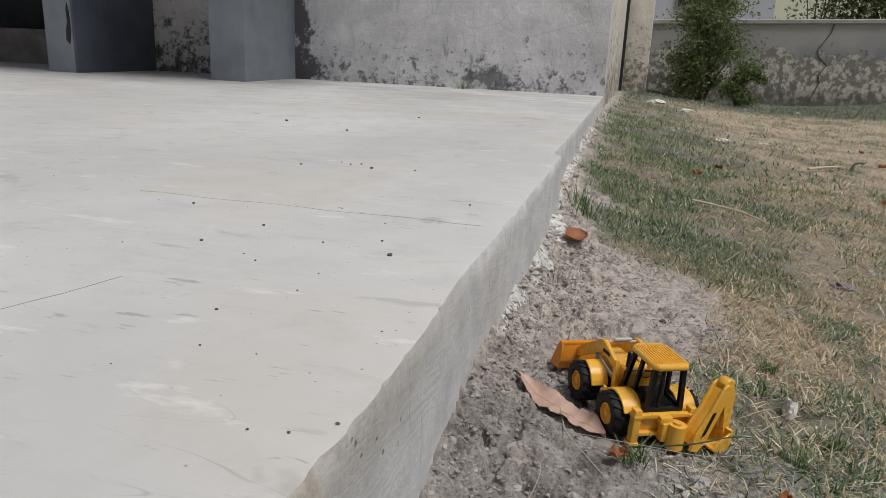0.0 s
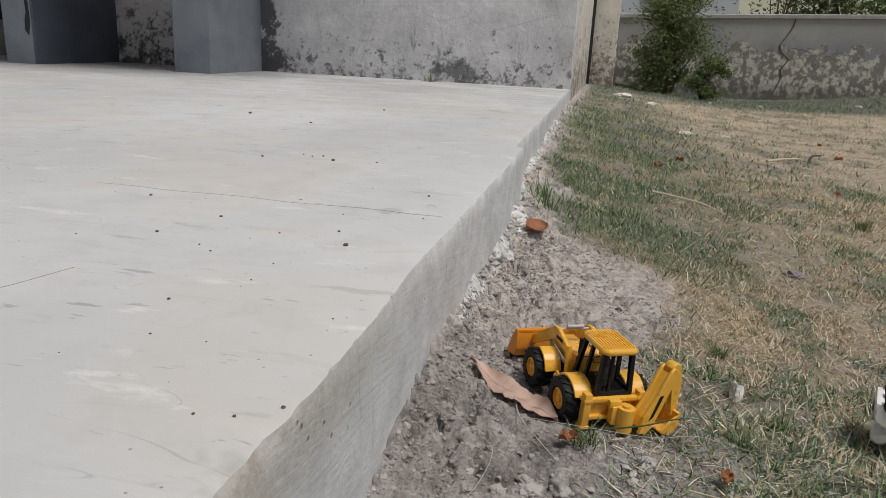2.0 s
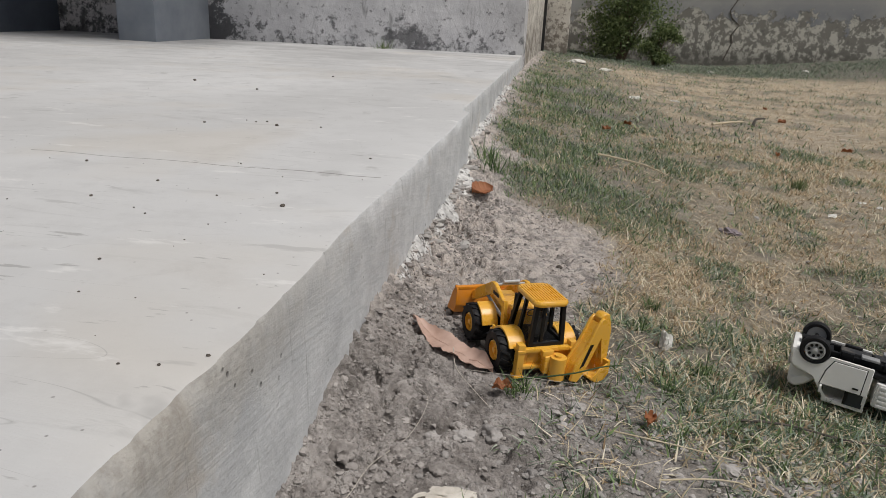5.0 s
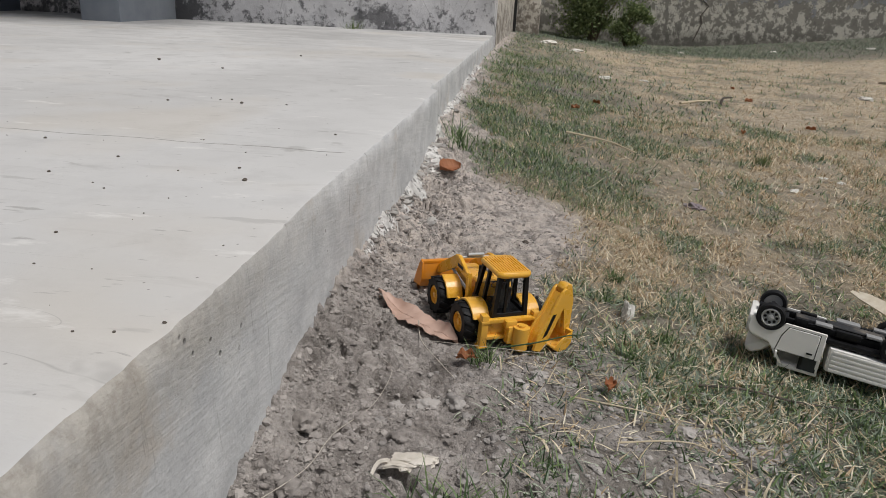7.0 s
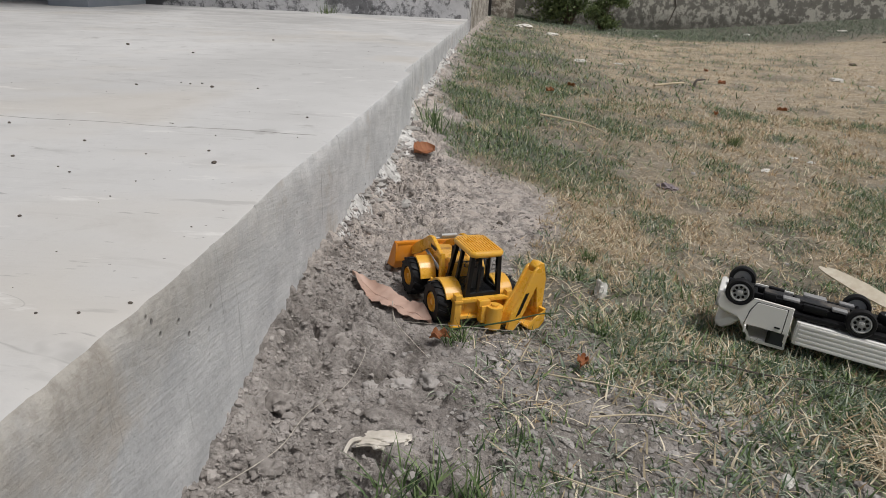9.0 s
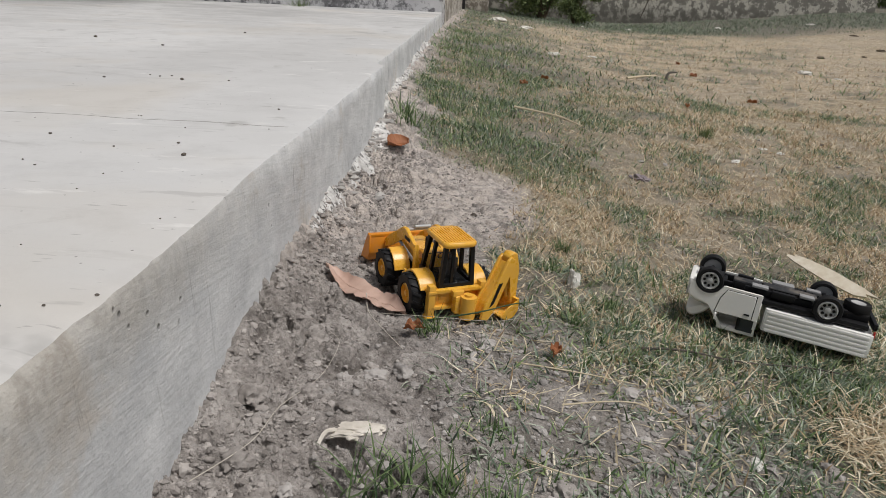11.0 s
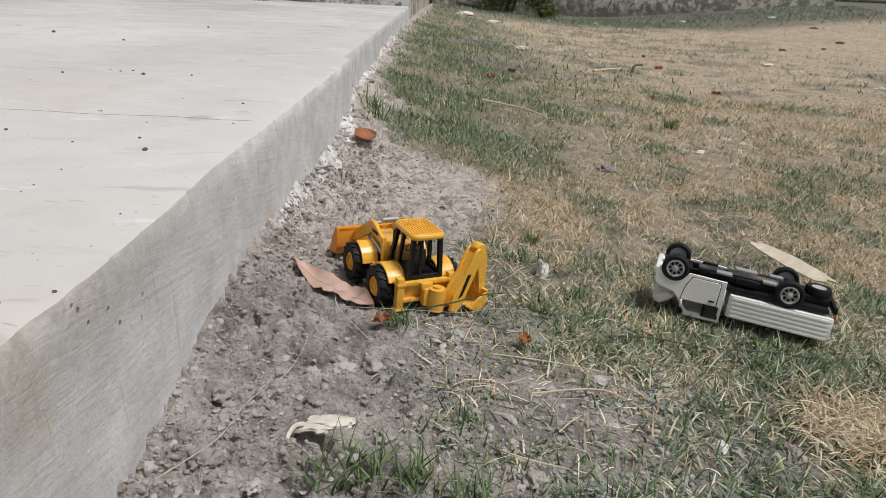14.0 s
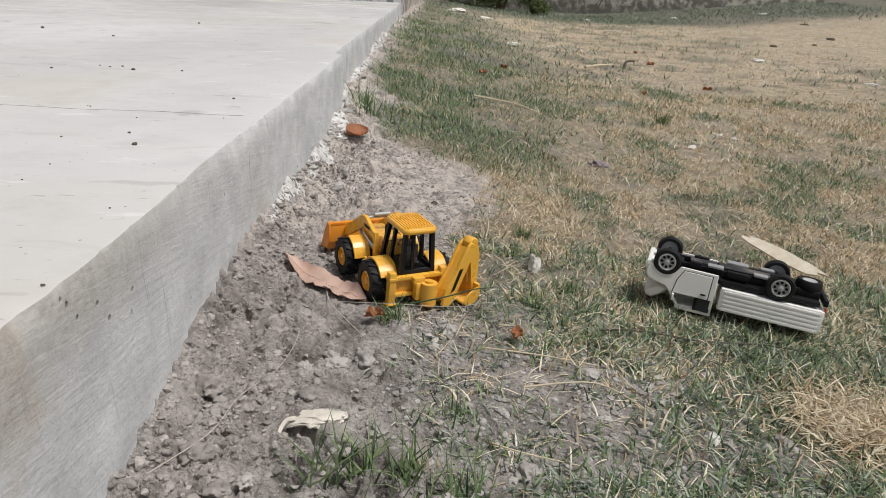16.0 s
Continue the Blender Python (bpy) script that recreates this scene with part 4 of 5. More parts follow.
# ---- toys ----
def wheel(name, parent, x, y, z, r, w, rim_r, side, rim_material, lugs, rim_style):
    """A tyre with lugs or ribs and a rim; side is +1 on the thing's right."""
    mid = Matrix.Translation((x, y, z))
    tyre = bmesh.new()
    b = 0.18 * w
    lathe([(rim_r, -w / 2 + b), (rim_r * 1.12, -w / 2), (r * 0.9, -w / 2), (r * 0.97, -w / 2 + b), (r * 0.97, w / 2 - b), (r * 0.9, w / 2), (rim_r * 1.12, w / 2), (rim_r, w / 2 - b)], 0, 32, tyre, mid)
    hub = part(name, tyre, RUBBER, parent, "black rubber tyre with chunky tread" if lugs else "black rubber tyre", 30)
    if lugs:
        bar = mesh_of(box((-w * 0.25, -0.07 * r, -0.06 * r), (w * 0.25, 0.07 * r, 0.06 * r), 0.015 * r), "lug", RUBBER)
        for k in range(14):
            for s in (-1, 1):
                lug = new("lug", bar)
                lug.parent = hub
                lug.matrix_local = mid @ Matrix.Rotation(2 * math.pi * (k + 0.25 * s) / 14, 4, "X") @ Matrix.Translation((s * w * 0.26, 0, r * 0.965)) @ Matrix.Rotation(0.5 * s, 4, "Z")
    rim = bmesh.new()
    o = side * w / 2
    lathe([(rim_r, o - side * w * 0.75), (rim_r, o - side * w * 0.06), (rim_r * 0.88, o), (rim_r * 0.82, o - side * w * 0.2), (rim_r * 0.34, o - side * w * 0.26), (rim_r * 0.28, o - side * w * 0.04), (rim_r * 0.02, o - side * w * 0.02), (rim_r * 0.02, o - side * w * 0.75)], 0, 28, rim, mid)
    if rim_style == "spokes":
        part("rim", rim, rim_material, hub, "silver dished rim", 30)
        for k in range(8):
            a = 2 * math.pi * k / 8
            spot = Vector((0, rim_r * 0.60 * math.cos(a), rim_r * 0.60 * math.sin(a)))
            part("rim_hole", rod(mid @ (spot + Vector((o - side * w * 0.3, 0, 0))), mid @ (spot + Vector((o - side * w * 0.19, 0, 0))), rim_r * 0.165, None, 10), BLACK, hub, "dark hole in the rim")
        part("hub_cap", lathe([(rim_r * 0.02, o - side * w * 0.2), (rim_r * 0.34, o - side * w * 0.2), (rim_r * 0.30, o), (rim_r * 0.02, o + side * 0.0004)], 0, 16, None, mid), rim_material, hub, "silver hub cap")
    else:
        part("rim", rim, rim_material, hub, "yellow dished rim", 30)
    return hub


def in_plane(points, thick, bevel=0.0004, m=None, bm=None):
    """A plate with the outline in (y, z), centred on x = 0."""
    return prism(points, -thick / 2, thick / 2, "x", bevel, bm, m)


def digger():
    yaw = 28.8
    base = thing("toy_digger", pose(0.1645, 0.6014, 0.0022, 2.0, 2.4, yaw), "golden yellow plastic toy backhoe loader standing on a dead leaf", "toy digger")
    R = 0.0202
    for y in (0.0, 0.0655):
        for s in (-1, 1):
            r = R if y == 0 else R * 0.97
            wheel("wheel", base, s * 0.0345, y, r, r, 0.0185, r * 0.5, s, YELLOW, True, "dish")
    # chassis and bonnet
    bm = box((-0.013, -0.022, 0.012), (0.013, 0.090, 0.026), 0.0012)
    box((-0.026, -0.004, 0.014), (0.026, 0.004, 0.026), 0.001, bm)
    box((-0.026, 0.0615, 0.015), (0.026, 0.0695, 0.024), 0.001, bm)
    part("chassis", bm, BLACK, base, "black plastic underframe")
    part("bonnet", prism([(0.021, 0.026), (0.091, 0.026), (0.092, 0.040), (0.086, 0.045), (0.021, 0.050)], -0.0125, 0.0125, "x", 0.0016), YELLOW, base)
    bm = bmesh.new()
    for k in range(5):
        box((-0.0085, 0.0915, 0.0285 + 0.0024 * k), (0.0085, 0.0930, 0.0295 + 0.0024 * k), 0.0002, bm)
    part("grille", bm, BLACK, base, "black radiator grille")
    part("exhaust", rod((-0.008, 0.034, 0.046), (-0.008, 0.034, 0.064), 0.0018), BLACK, base, "black exhaust stub")
    part("side_panel", box((-0.0205, 0.010, 0.016), (0.0205, 0.030, 0.030), 0.0016), YELLOW, base)
    step = box((-0.034, 0.024, 0.026), (-0.018, 0.032, 0.029), 0.0006)
    box((-0.0345, 0.0235, 0.0255), (-0.0320, 0.0275, 0.0345), 0.0005, step)
    part("step", step, YELLOW, base)
    # mudguards
    for s in (-1, 1):
        arc = []
        for k in range(9):
            a = math.radians(28 + 15.5 * k)
            arc.append((R * 1.17 * math.cos(a), R + R * 1.17 * math.sin(a)))
        inner = [(y * 0.93, R + (z - R) * 0.93) for y, z in arc][::-1]
        part("mudguard", prism(arc + inner, s * 0.0185, s * 0.0365, "x", 0.0004), YELLOW, base)
        arc = [(0.0655 + R * 1.16 * math.cos(math.radians(a)), R + R * 1.16 * math.sin(math.radians(a))) for a in (95, 110, 125, 140, 155, 168)]
        inner = [(0.0655 + (y - 0.0655) * 0.93, R + (z - R) * 0.93) for y, z in arc][::-1]
        part("mudguard", prism(arc + inner, s * 0.0200, s * 0.0375, "x", 0.0004), YELLOW, base)
    # cab: dark frame, clear panes, seat, ribbed roof
    cab_z, roof_z = 0.033, 0.0765
    part("cab_floor", box((-0.0185, -0.024, 0.026), (0.0185, 0.024, cab_z + 0.002), 0.001), BLACK, base)
    bottom = {"rl": (-0.0170, -0.0225), "rr": (0.0170, -0.0225), "ml": (-0.0175, 0.002), "mr": (0.0175, 0.002), "fl": (-0.0160, 0.0235), "fr": (0.0160, 0.0235)}
    upper = {"rl": (-0.0138, -0.0215), "rr": (0.0138, -0.0215), "ml": (-0.0142, -0.001), "mr": (0.0142, -0.001), "fl": (-0.0132, 0.0145), "fr": (0.0132, 0.0145)}
    for key in bottom:
        post = bmesh.new()
        (xa, ya), (xb, yb) = bottom[key], upper[key]
        w = 0.0021 if key[0] != "m" else 0.0017
        p = [post.verts.new((xa + i * w, ya + j * w, cab_z)) for i, j in ((-1, -1), (1, -1), (1, 1), (-1, 1))]
        q = [post.verts.new((xb + i * w, yb + j * w, roof_z)) for i, j in ((-1, -1), (1, -1), (1, 1), (-1, 1))]
        post.faces.new(p)
        post.faces.new(q)
        for k in range(4):
            post.faces.new((p[k], p[(k + 1) % 4], q[(k + 1) % 4], q[k]))
        part("cab_post", post, BLACK, base)
    sill = bmesh.new()
    for s in (-1, 1):
        box((s * 0.0175 - 0.0016, -0.023, cab_z), (s * 0.0175 + 0.0016, 0.024, cab_z + 0.006), 0.0005, sill)
    box((-0.0175, -0.0245, cab_z), (0.0175, -0.0215, cab_z + 0.0045), 0.0005, sill)
    box((-0.0165, 0.0225, cab_z), (0.0165, 0.025, cab_z + 0.017), 0.0005, sill)
    box((-0.0070, -0.0236, cab_z), (-0.0042, -0.0206, roof_z), 0.0004, sill)
    part("cab_frame", sill, BLACK, base, "black cab frame")
    for a, b in (("rl", "rr"), ("rl", "ml"), ("ml", "fl"), ("rr", "mr"), ("mr", "fr")):
        pane = bmesh.new()
        va = [Vector((*bottom[a], cab_z + 0.005)), Vector((*bottom[b], cab_z + 0.005)), Vector((*upper[b], roof_z)), Vector((*upper[a], roof_z))]
        n = (va[1] - va[0]).cross(va[3] - va[0]).normalized() * 0.0003
        r0, r1 = [pane.verts.new(v - n) for v in va], [pane.verts.new(v + n) for v in va]
        pane.faces.new(r0)
        pane.faces.new(r1)
        for k in range(4):
            pane.faces.new((r0[k], r0[(k + 1) % 4], r1[(k + 1) % 4], r1[k]))
        part("pane", pane, CLEAR, base, "clear plastic cab window").visible_shadow = False
    seat = box((-0.0065, -0.008, 0.034), (0.0065, 0.004, 0.042), 0.0015)
    box((-0.0065, -0.011, 0.041), (0.0065, -0.0065, 0.058), 0.0016, seat)
    box((-0.0035, -0.0105, 0.058), (0.0035, -0.0070, 0.063), 0.001, seat)
    part("seat", seat, DARK_GREY, base, "dark grey driver's seat")
    part("steering_wheel", lathe([(0.0046, -0.0005), (0.0052, 0), (0.0046, 0.0005), (0.0040, 0)], 0, 20, None, Matrix.Translation((0, 0.012, 0.052)) @ Matrix.Rotation(1.1, 4, "Y") @ Matrix.Rotation(0.0, 4, "Z")), BLACK, base)
    roof = prism([(-0.0182, -0.0230), (-0.0135, -0.0275), (0.0135, -0.0275), (0.0182, -0.0230), (0.0182, 0.0160), (0.0120, 0.0215), (-0.0120, 0.0215), (-0.0182, 0.0160)], roof_z - 0.0015, roof_z + 0.0038, "z", 0.0014)
    top = part("roof", roof, YELLOW, base)
    for k in range(11):
        x = -0.0145 + 0.0029 * k
        rib = part("rib", box((x - 0.0006, -0.0225, roof_z + 0.003), (x + 0.0006, 0.0165, roof_z + 0.0046), 0.0003), YELLOW, top)
    for x, y in ((-0.008, 0.010), (0.008, 0.010), (0.0, 0.000)):
        part("stud", rod((x, y, roof_z + 0.003), (x, y, roof_z + 0.0048), 0.0018), YELLOW, top)
    # loader
    for s in (-1, 1):
        x = s * 0.0185
        m = Matrix.Translation((x, 0, 0))
        part("loader_tower", in_plane([(0.029, 0.024), (0.037, 0.024), (0.040, 0.054), (0.034, 0.056)], 0.004, 0.0005, m), YELLOW, base)
        arm = in_plane([(0.033, 0.052), (0.038, 0.047), (0.064, 0.052), (0.100, 0.030), (0.119, 0.020), (0.124, 0.026), (0.104, 0.041), (0.070, 0.063), (0.062, 0.064)], 0.0042, 0.0006, m)
        arm_ob = part("loader_arm", arm, YELLOW, base)
        part("decal", box((x + s * 0.00215, 0.048, 0.0530), (x + s * 0.0024, 0.062, 0.0565)), BLACK, arm_ob, "dark printed bar on the loader arm")
        part("ram", rod((x, 0.040, 0.036), (x, 0.084, 0.044), 0.0016), GREY, base, "grey lift ram")
    bar = rod((-0.0185, 0.066, 0.0605), (0.0185, 0.066, 0.0605), 0.0014)
    rod((-0.009, 0.064, 0.0640), (0.009, 0.064, 0.0640), 0.0018, bar)
    part("cross_bar", bar, SILVER, base, "chromed cross bar")
    shell = [(0.116, 0.036), (0.114, 0.016), (0.118, 0.006), (0.140, 0.002), (0.141, 0.0036), (0.120, 0.0085), (0.1165, 0.017), (0.1185, 0.0365)]
    bucket = prism(shell, -0.0385, 0.0385, "x", 0.0004)
    for s in (-1, 1):
        prism([(0.1150, 0.036), (0.1145, 0.016), (0.1185, 0.0065), (0.139, 0.003), (0.128, 0.026), (0.121, 0.038)], s * 0.0385 - 0.0009, s * 0.0385 + 0.0009, "x", 0.0002, bucket)
    box((-0.0385, 0.1155, 0.034), (0.0385, 0.1215, 0.0375), 0.0006, bucket)
    scoop = part("loader_bucket", bucket, ORANGE, base, "orange-yellow loader bucket with teeth")
    for k in range(8):
        x = -0.0345 + k * 0.00986
        part("tooth", prism([(0.137, 0.0018), (0.146, 0.0012), (0.146, 0.0022), (0.137, 0.0042)], x - 0.0018, x + 0.0018, "x", 0.0002), ORANGE, scoop)
    # rear frame with stabilisers
    frame_bm = box((-0.0270, -0.0295, 0.0130), (0.0270, -0.0245, 0.0165), 0.0006)
    box((-0.0270, -0.0295, 0.0300), (0.0270, -0.0245, 0.0340), 0.0006, frame_bm)
    box((-0.0270, -0.0250, 0.0150), (0.0270, -0.0232, 0.0310), 0.0003, frame_bm)
    box((-0.0190, -0.0255, 0.0180), (0.0190, -0.0180, 0.0330), 0.0006, frame_bm)
    part("rear_frame", frame_bm, YELLOW, base)
    for s in (-1, 1):
        leg = box((s * 0.0275 - 0.0035, -0.0295, 0.0060), (s * 0.0275 + 0.0035, -0.0215, 0.0385), 0.0008)
        box((s * 0.0275 - 0.0042, -0.0302, 0.0300), (s * 0.0275 + 0.0042, -0.0208, 0.0330), 0.0005, leg)
        stab = part("stabiliser", leg, YELLOW, base)
        part("foot", box((s * 0.0275 - 0.0048, -0.0305, 0.0030), (s * 0.0275 + 0.0048, -0.0205, 0.0065), 0.0008), YELLOW, stab)
    # swing post
    post = box((-0.006, -0.0370, 0.0100), (0.013, -0.0280, 0.0285), 0.0020)
    rod((0.007, -0.0385, 0.0065), (0.007, -0.0385, 0.0290), 0.0080, post, 24)
    box((-0.008, -0.035, 0.0270), (0.004, -0.0285, 0.0335), 0.0012, post)
    king = part("swing_post", post, YELLOW, base)
    part("pin", rod((0.007, -0.0385, 0.0290), (0.007, -0.0385, 0.0312), 0.0038, None, 18), YELLOW, king)
    # folded boom, swung out to the side; the outline runs sideways and up
    away = Matrix.Translation((0.0155, -0.0415, 0)) @ Matrix.Rotation(radians(-75), 4, "Z") @ Matrix.Diagonal((1.2, 0.72, 0.875, 1))
    for s in (-1, 1):
        side_m = away @ Matrix.Translation((s * 0.0050, 0, 0))
        boom = in_plane([(0.000, 0.008), (0.014, 0.004), (0.027, 0.018), (0.052, 0.060), (0.054, 0.072), (0.046, 0.076), (0.040, 0.072), (0.024, 0.046), (0.006, 0.026)], 0.0024, 0.0005, side_m)
        boom_ob = part("boom_plate", boom, YELLOW, base)
        part("decal", in_plane([(0.0135, 0.020), (0.0215, 0.0235), (0.0345, 0.047), (0.0275, 0.047)], 0.0026 if s > 0 else 0.0028, 0, side_m), BLACK, boom_ob, "dark printed bar on the boom")
    part("boom_core", in_plane([(0.004, 0.012), (0.014, 0.016), (0.044, 0.062), (0.042, 0.070), (0.026, 0.046), (0.008, 0.024)], 0.0080, 0.0004, away), YELLOW, base)
    dip = in_plane([(0.044, 0.075), (0.050, 0.080), (0.060, 0.078), (0.068, 0.058), (0.069, 0.018), (0.058, 0.016), (0.053, 0.040), (0.047, 0.064)], 0.0088, 0.0008, away)
    part("dipper", dip, YELLOW, base)
    part("ram", rod(away @ Vector((0, 0.028, 0.046)), away @ Vector((0, 0.054, 0.066)), 0.0018), YELLOW, base)
    part("ram", rod(away @ Vector((0.0, 0.049, 0.056)), away @ Vector((0.0, 0.055, 0.024)), 0.0016), YELLOW, base)
    dig = in_plane([(0.066, 0.024), (0.066, 0.008), (0.058, 0.001), (0.044, 0.000), (0.032, 0.006), (0.031, 0.009), (0.044, 0.0035), (0.056, 0.005), (0.062, 0.011), (0.061, 0.024)], 0.020, 0.0003, away)
    for s in (-1, 1):
        in_plane([(0.064, 0.022), (0.064, 0.009), (0.057, 0.002), (0.044, 0.001), (0.034, 0.006), (0.046, 0.016)], 0.0014, 0.0002, away @ Matrix.Translation((s * 0.0095, 0, 0)), dig)
    claw = part("digging_bucket", dig, YELLOW, base, "yellow digging bucket with teeth")
    for k in range(4):
        part("tooth", in_plane([(0.034, 0.005), (0.026, 0.010), (0.0265, 0.0115), (0.034, 0.0085)], 0.0028, 0.0002, away @ Matrix.Translation((-0.0078 + 0.0052 * k, 0, 0))), YELLOW, claw)


digger()


def pickup():
    """Modelled upright with the rear axle at the origin, then laid on its roof."""
    lay = pose(0.5509, 0.6186, 0.0419, -4.25, 185.07, 70.34) @ Matrix.Scale(0.98, 4)
    base = thing("toy_pickup", lay, "off-white plastic toy pickup truck lying upside down on the grass", "toy truck")
    R, HW = 0.0130, 0.0305
    for y in (0.0, 0.113):
        for s in (-1, 1):
            wheel("wheel", base, s * 0.0268, y, R * 1.1, R * 1.1, 0.0105, R * 0.72, s, SILVER, False, "spokes")
    # underframe
    bm = bmesh.new()
    for s in (-1, 1):
        box((s * 0.013 - 0.0025, -0.040, 0.0145), (s * 0.013 + 0.0025, 0.122, 0.0215), 0.0006, bm)
    for y in (-0.036, -0.014, 0.020, 0.046, 0.074, 0.098):
        box((-0.0135, y - 0.002, 0.0155), (0.0135, y + 0.002, 0.0215), 0.0004, bm)
    box((-0.0270, -0.040, 0.0215), (0.0270, 0.130, 0.0262), 0.0008, bm)
    part("underframe", bm, BLACK, base, "black ladder underframe")
    for y in (0.0, 0.113):
        bm = rod((-0.021, y, R), (0.021, y, R), 0.0022)
        bmesh.ops.create_uvsphere(bm, u_segments=14, v_segments=9, radius=0.0055, matrix=Matrix.Translation((0, y, R)))
        part("axle", bm, BLACK, base)
    bm = box((-0.0095, 0.008, 0.0118), (0.0095, 0.060, 0.0200), 0.0014)
    box((-0.0075, 0.062, 0.0125), (0.0075, 0.090, 0.0190), 0.0012, bm)
    part("gearbox_cover", bm, DUSTY, base)
    for lo, hi in (((-0.0180, -0.020, 0.0135), (0.0180, -0.0135, 0.0190)), ((-0.006, 0.100, 0.0105), (0.006, 0.126, 0.0160)), ((0.0150, 0.030, 0.0120), (0.0215, 0.052, 0.0190)), ((-0.0205, 0.016, 0.0130), (-0.0150, 0.034, 0.0200)), ((0.0120, 0.078, 0.0110), (0.0190, 0.090, 0.0190)), ((-0.0190, 0.070, 0.0120), (-0.0130, 0.086, 0.0190))):
        part("bracket", box(lo, hi, 0.0008), BLACK, base)
    for lo, hi in (((0.0090, 0.056, 0.0105), (0.0200, 0.072, 0.0130)), ((0.0080, 0.012, 0.0100), (0.0180, 0.026, 0.0128)), ((-0.0200, 0.030, 0.0100), (-0.0080, 0.052, 0.0125)), ((-0.0190, 0.004, 0.0095), (-0.0100, 0.018, 0.0120))):
        part("plate", box(lo, hi, 0.0006), GREY, base, "dusty grey underbody plate")
    rod_bm = rod((0.0085, -0.034, 0.0130), (0.0085, 0.070, 0.0130), 0.0012)
    part("exhaust_pipe", rod_bm, BLACK, base)
    # spare wheel under the tail
    spare = lathe([(0.0068, -0.0040), (0.0118, -0.0052), (0.0128, -0.0030), (0.0128, 0.0030), (0.0118, 0.0052), (0.0068, 0.0040)], 0, 28, None, Matrix.Translation((0.004, -0.0285, 0.0105)) @ Matrix.Rotation(radians(90), 4, "Y"))
    spare_ob = part("spare_wheel", spare, RUBBER, base, "black spare wheel under the tail")
    part("rim", lathe([(0.0072, -0.003), (0.0072, 0.0046), (0.0060, 0.0040), (0.0020, 0.0026), (0.0005, 0.0030), (0.0005, -0.003)], 0, 24, None, Matrix.Translation((0.004, -0.0285, 0.0105)) @ Matrix.Rotation(radians(90), 4, "Y")), SILVER, spare_ob, "silver rim")
    # load bed with ribbed sides
    y0, y1, z0, z1 = -0.0445, 0.0525, 0.0285, 0.0520
    part("bed_floor", box((-HW + 0.001, y0 + 0.001, z0), (HW - 0.001, y1 - 0.001, z0 + 0.0025), 0.0004), WHITE, base)
    for s in (-1, 1):
        x = s * HW
        side = part("bed_side", box((x - 0.0013, y0, z0), (x + 0.0013, y1, z1), 0.0005), WHITE, base)
        for k in range(5):
            z = z0 + 0.0018 + k * 0.0046
            part("rib", box((x + s * 0.0011, y0 + 0.002, z), (x + s * 0.0021, y1 - 0.002, z + 0.0034), 0.0005), WHITE, side)
    for y, name in ((y0, "tailgate"), (y1, "headboard")):
        part(name, box((-HW, y - 0.0013, z0), (HW, y + 0.0013, z1), 0.0005), WHITE, base)
    part("rear_bumper", box((-0.026, y0 - 0.003, 0.0180), (0.026, y0 + 0.001, 0.0245), 0.0008), BLACK, base)
    for s in (-1, 1):
        part("tail_light", box((s * 0.0265 - 0.0025, y0 - 0.0022, 0.0255), (s * 0.0265 + 0.0025, y0 - 0.0008, 0.0315), 0.0004), RED, base, "red tail light")
    # cab body and bonnet, with wheel arches cut into the sides
    arch = [(0.113 + 0.0152 * math.cos(math.radians(a)), R + 0.0152 * math.sin(math.radians(a))) for a in range(168, 5, -18)]
    low = 0.0165
    side_line = [(0.0595, low), (0.0965, low)] + arch + [(0.1283, low + 0.002), (0.1305, low + 0.004), (0.1312, 0.0290), (0.1285, 0.0345), (0.1090, 0.0390), (0.1040, 0.0455), (0.0595, 0.0455)]
    for s in (-1, 1):
        x = s * (HW - 0.0008)
        flank = part("cab_side", prism(side_line, x - 0.0012, x + 0.0012, "x", 0.0004), WHITE, base)
        door = part("door", prism([(0.0650, 0.0195), (0.0935, 0.0195), (0.0985, 0.0300), (0.1010, 0.0450), (0.0650, 0.0450)], x + s * 0.0009, x + s * 0.0017, "x", 0.0003), WHITE, base)
        part("door_gap", prism([(0.0641, 0.0188), (0.0941, 0.0188), (0.0993, 0.0297), (0.1017, 0.0452), (0.0641, 0.0452)], x + s * 0.0008, x + s * 0.0014, "x"), BLACK, door, "dark seam round the door")
        part("handle", box((x + s * 0.0014, 0.0675, 0.0395), (x + s * 0.0026, 0.0730, 0.0412), 0.0003), BLACK, door, "black door handle")
        for ya, yb, tilt in ((0.0600, 0.0600, 0), (0.0760, 0.0755, 0), (0.1035, 0.0925, 0)):
            xs = s * (HW - 0.0012)
            post = bmesh.new()
            p = [post.verts.new((xs + i * 0.0012, ya + j * 0.0015, 0.0450)) for i, j in ((-1, -1), (1, -1), (1, 1), (-1, 1))]
            q = [post.verts.new((xs - s * 0.0026 + i * 0.0012, yb + j * 0.0015, 0.0600)) for i, j in ((-1, -1), (1, -1), (1, 1), (-1, 1))]
            post.faces.new(p)
            post.faces.new(q)
            for k in range(4):
                post.faces.new((p[k], p[(k + 1) % 4], q[(k + 1) % 4], q[k]))
            part("window_post", post, WHITE if ya != 0.0760 else BLACK, base)
        for ya, yb, mat, name in ((0.0605, 0.0750, GLASS_DARK, "rear_pane"),):
            pane = prism([(ya, 0.0455), (yb, 0.0455), (yb - 0.006 if yb > 0.09 else yb, 0.0597), (ya, 0.0597)], s * 0.0284 - 0.0003, s * 0.0284 + 0.0003, "x")
            part(name, pane, mat, base)
        part("mirror", box((s * 0.0305, 0.0985, 0.0455), (s * 0.0365, 0.1005, 0.0525), 0.0006), WHITE, base)
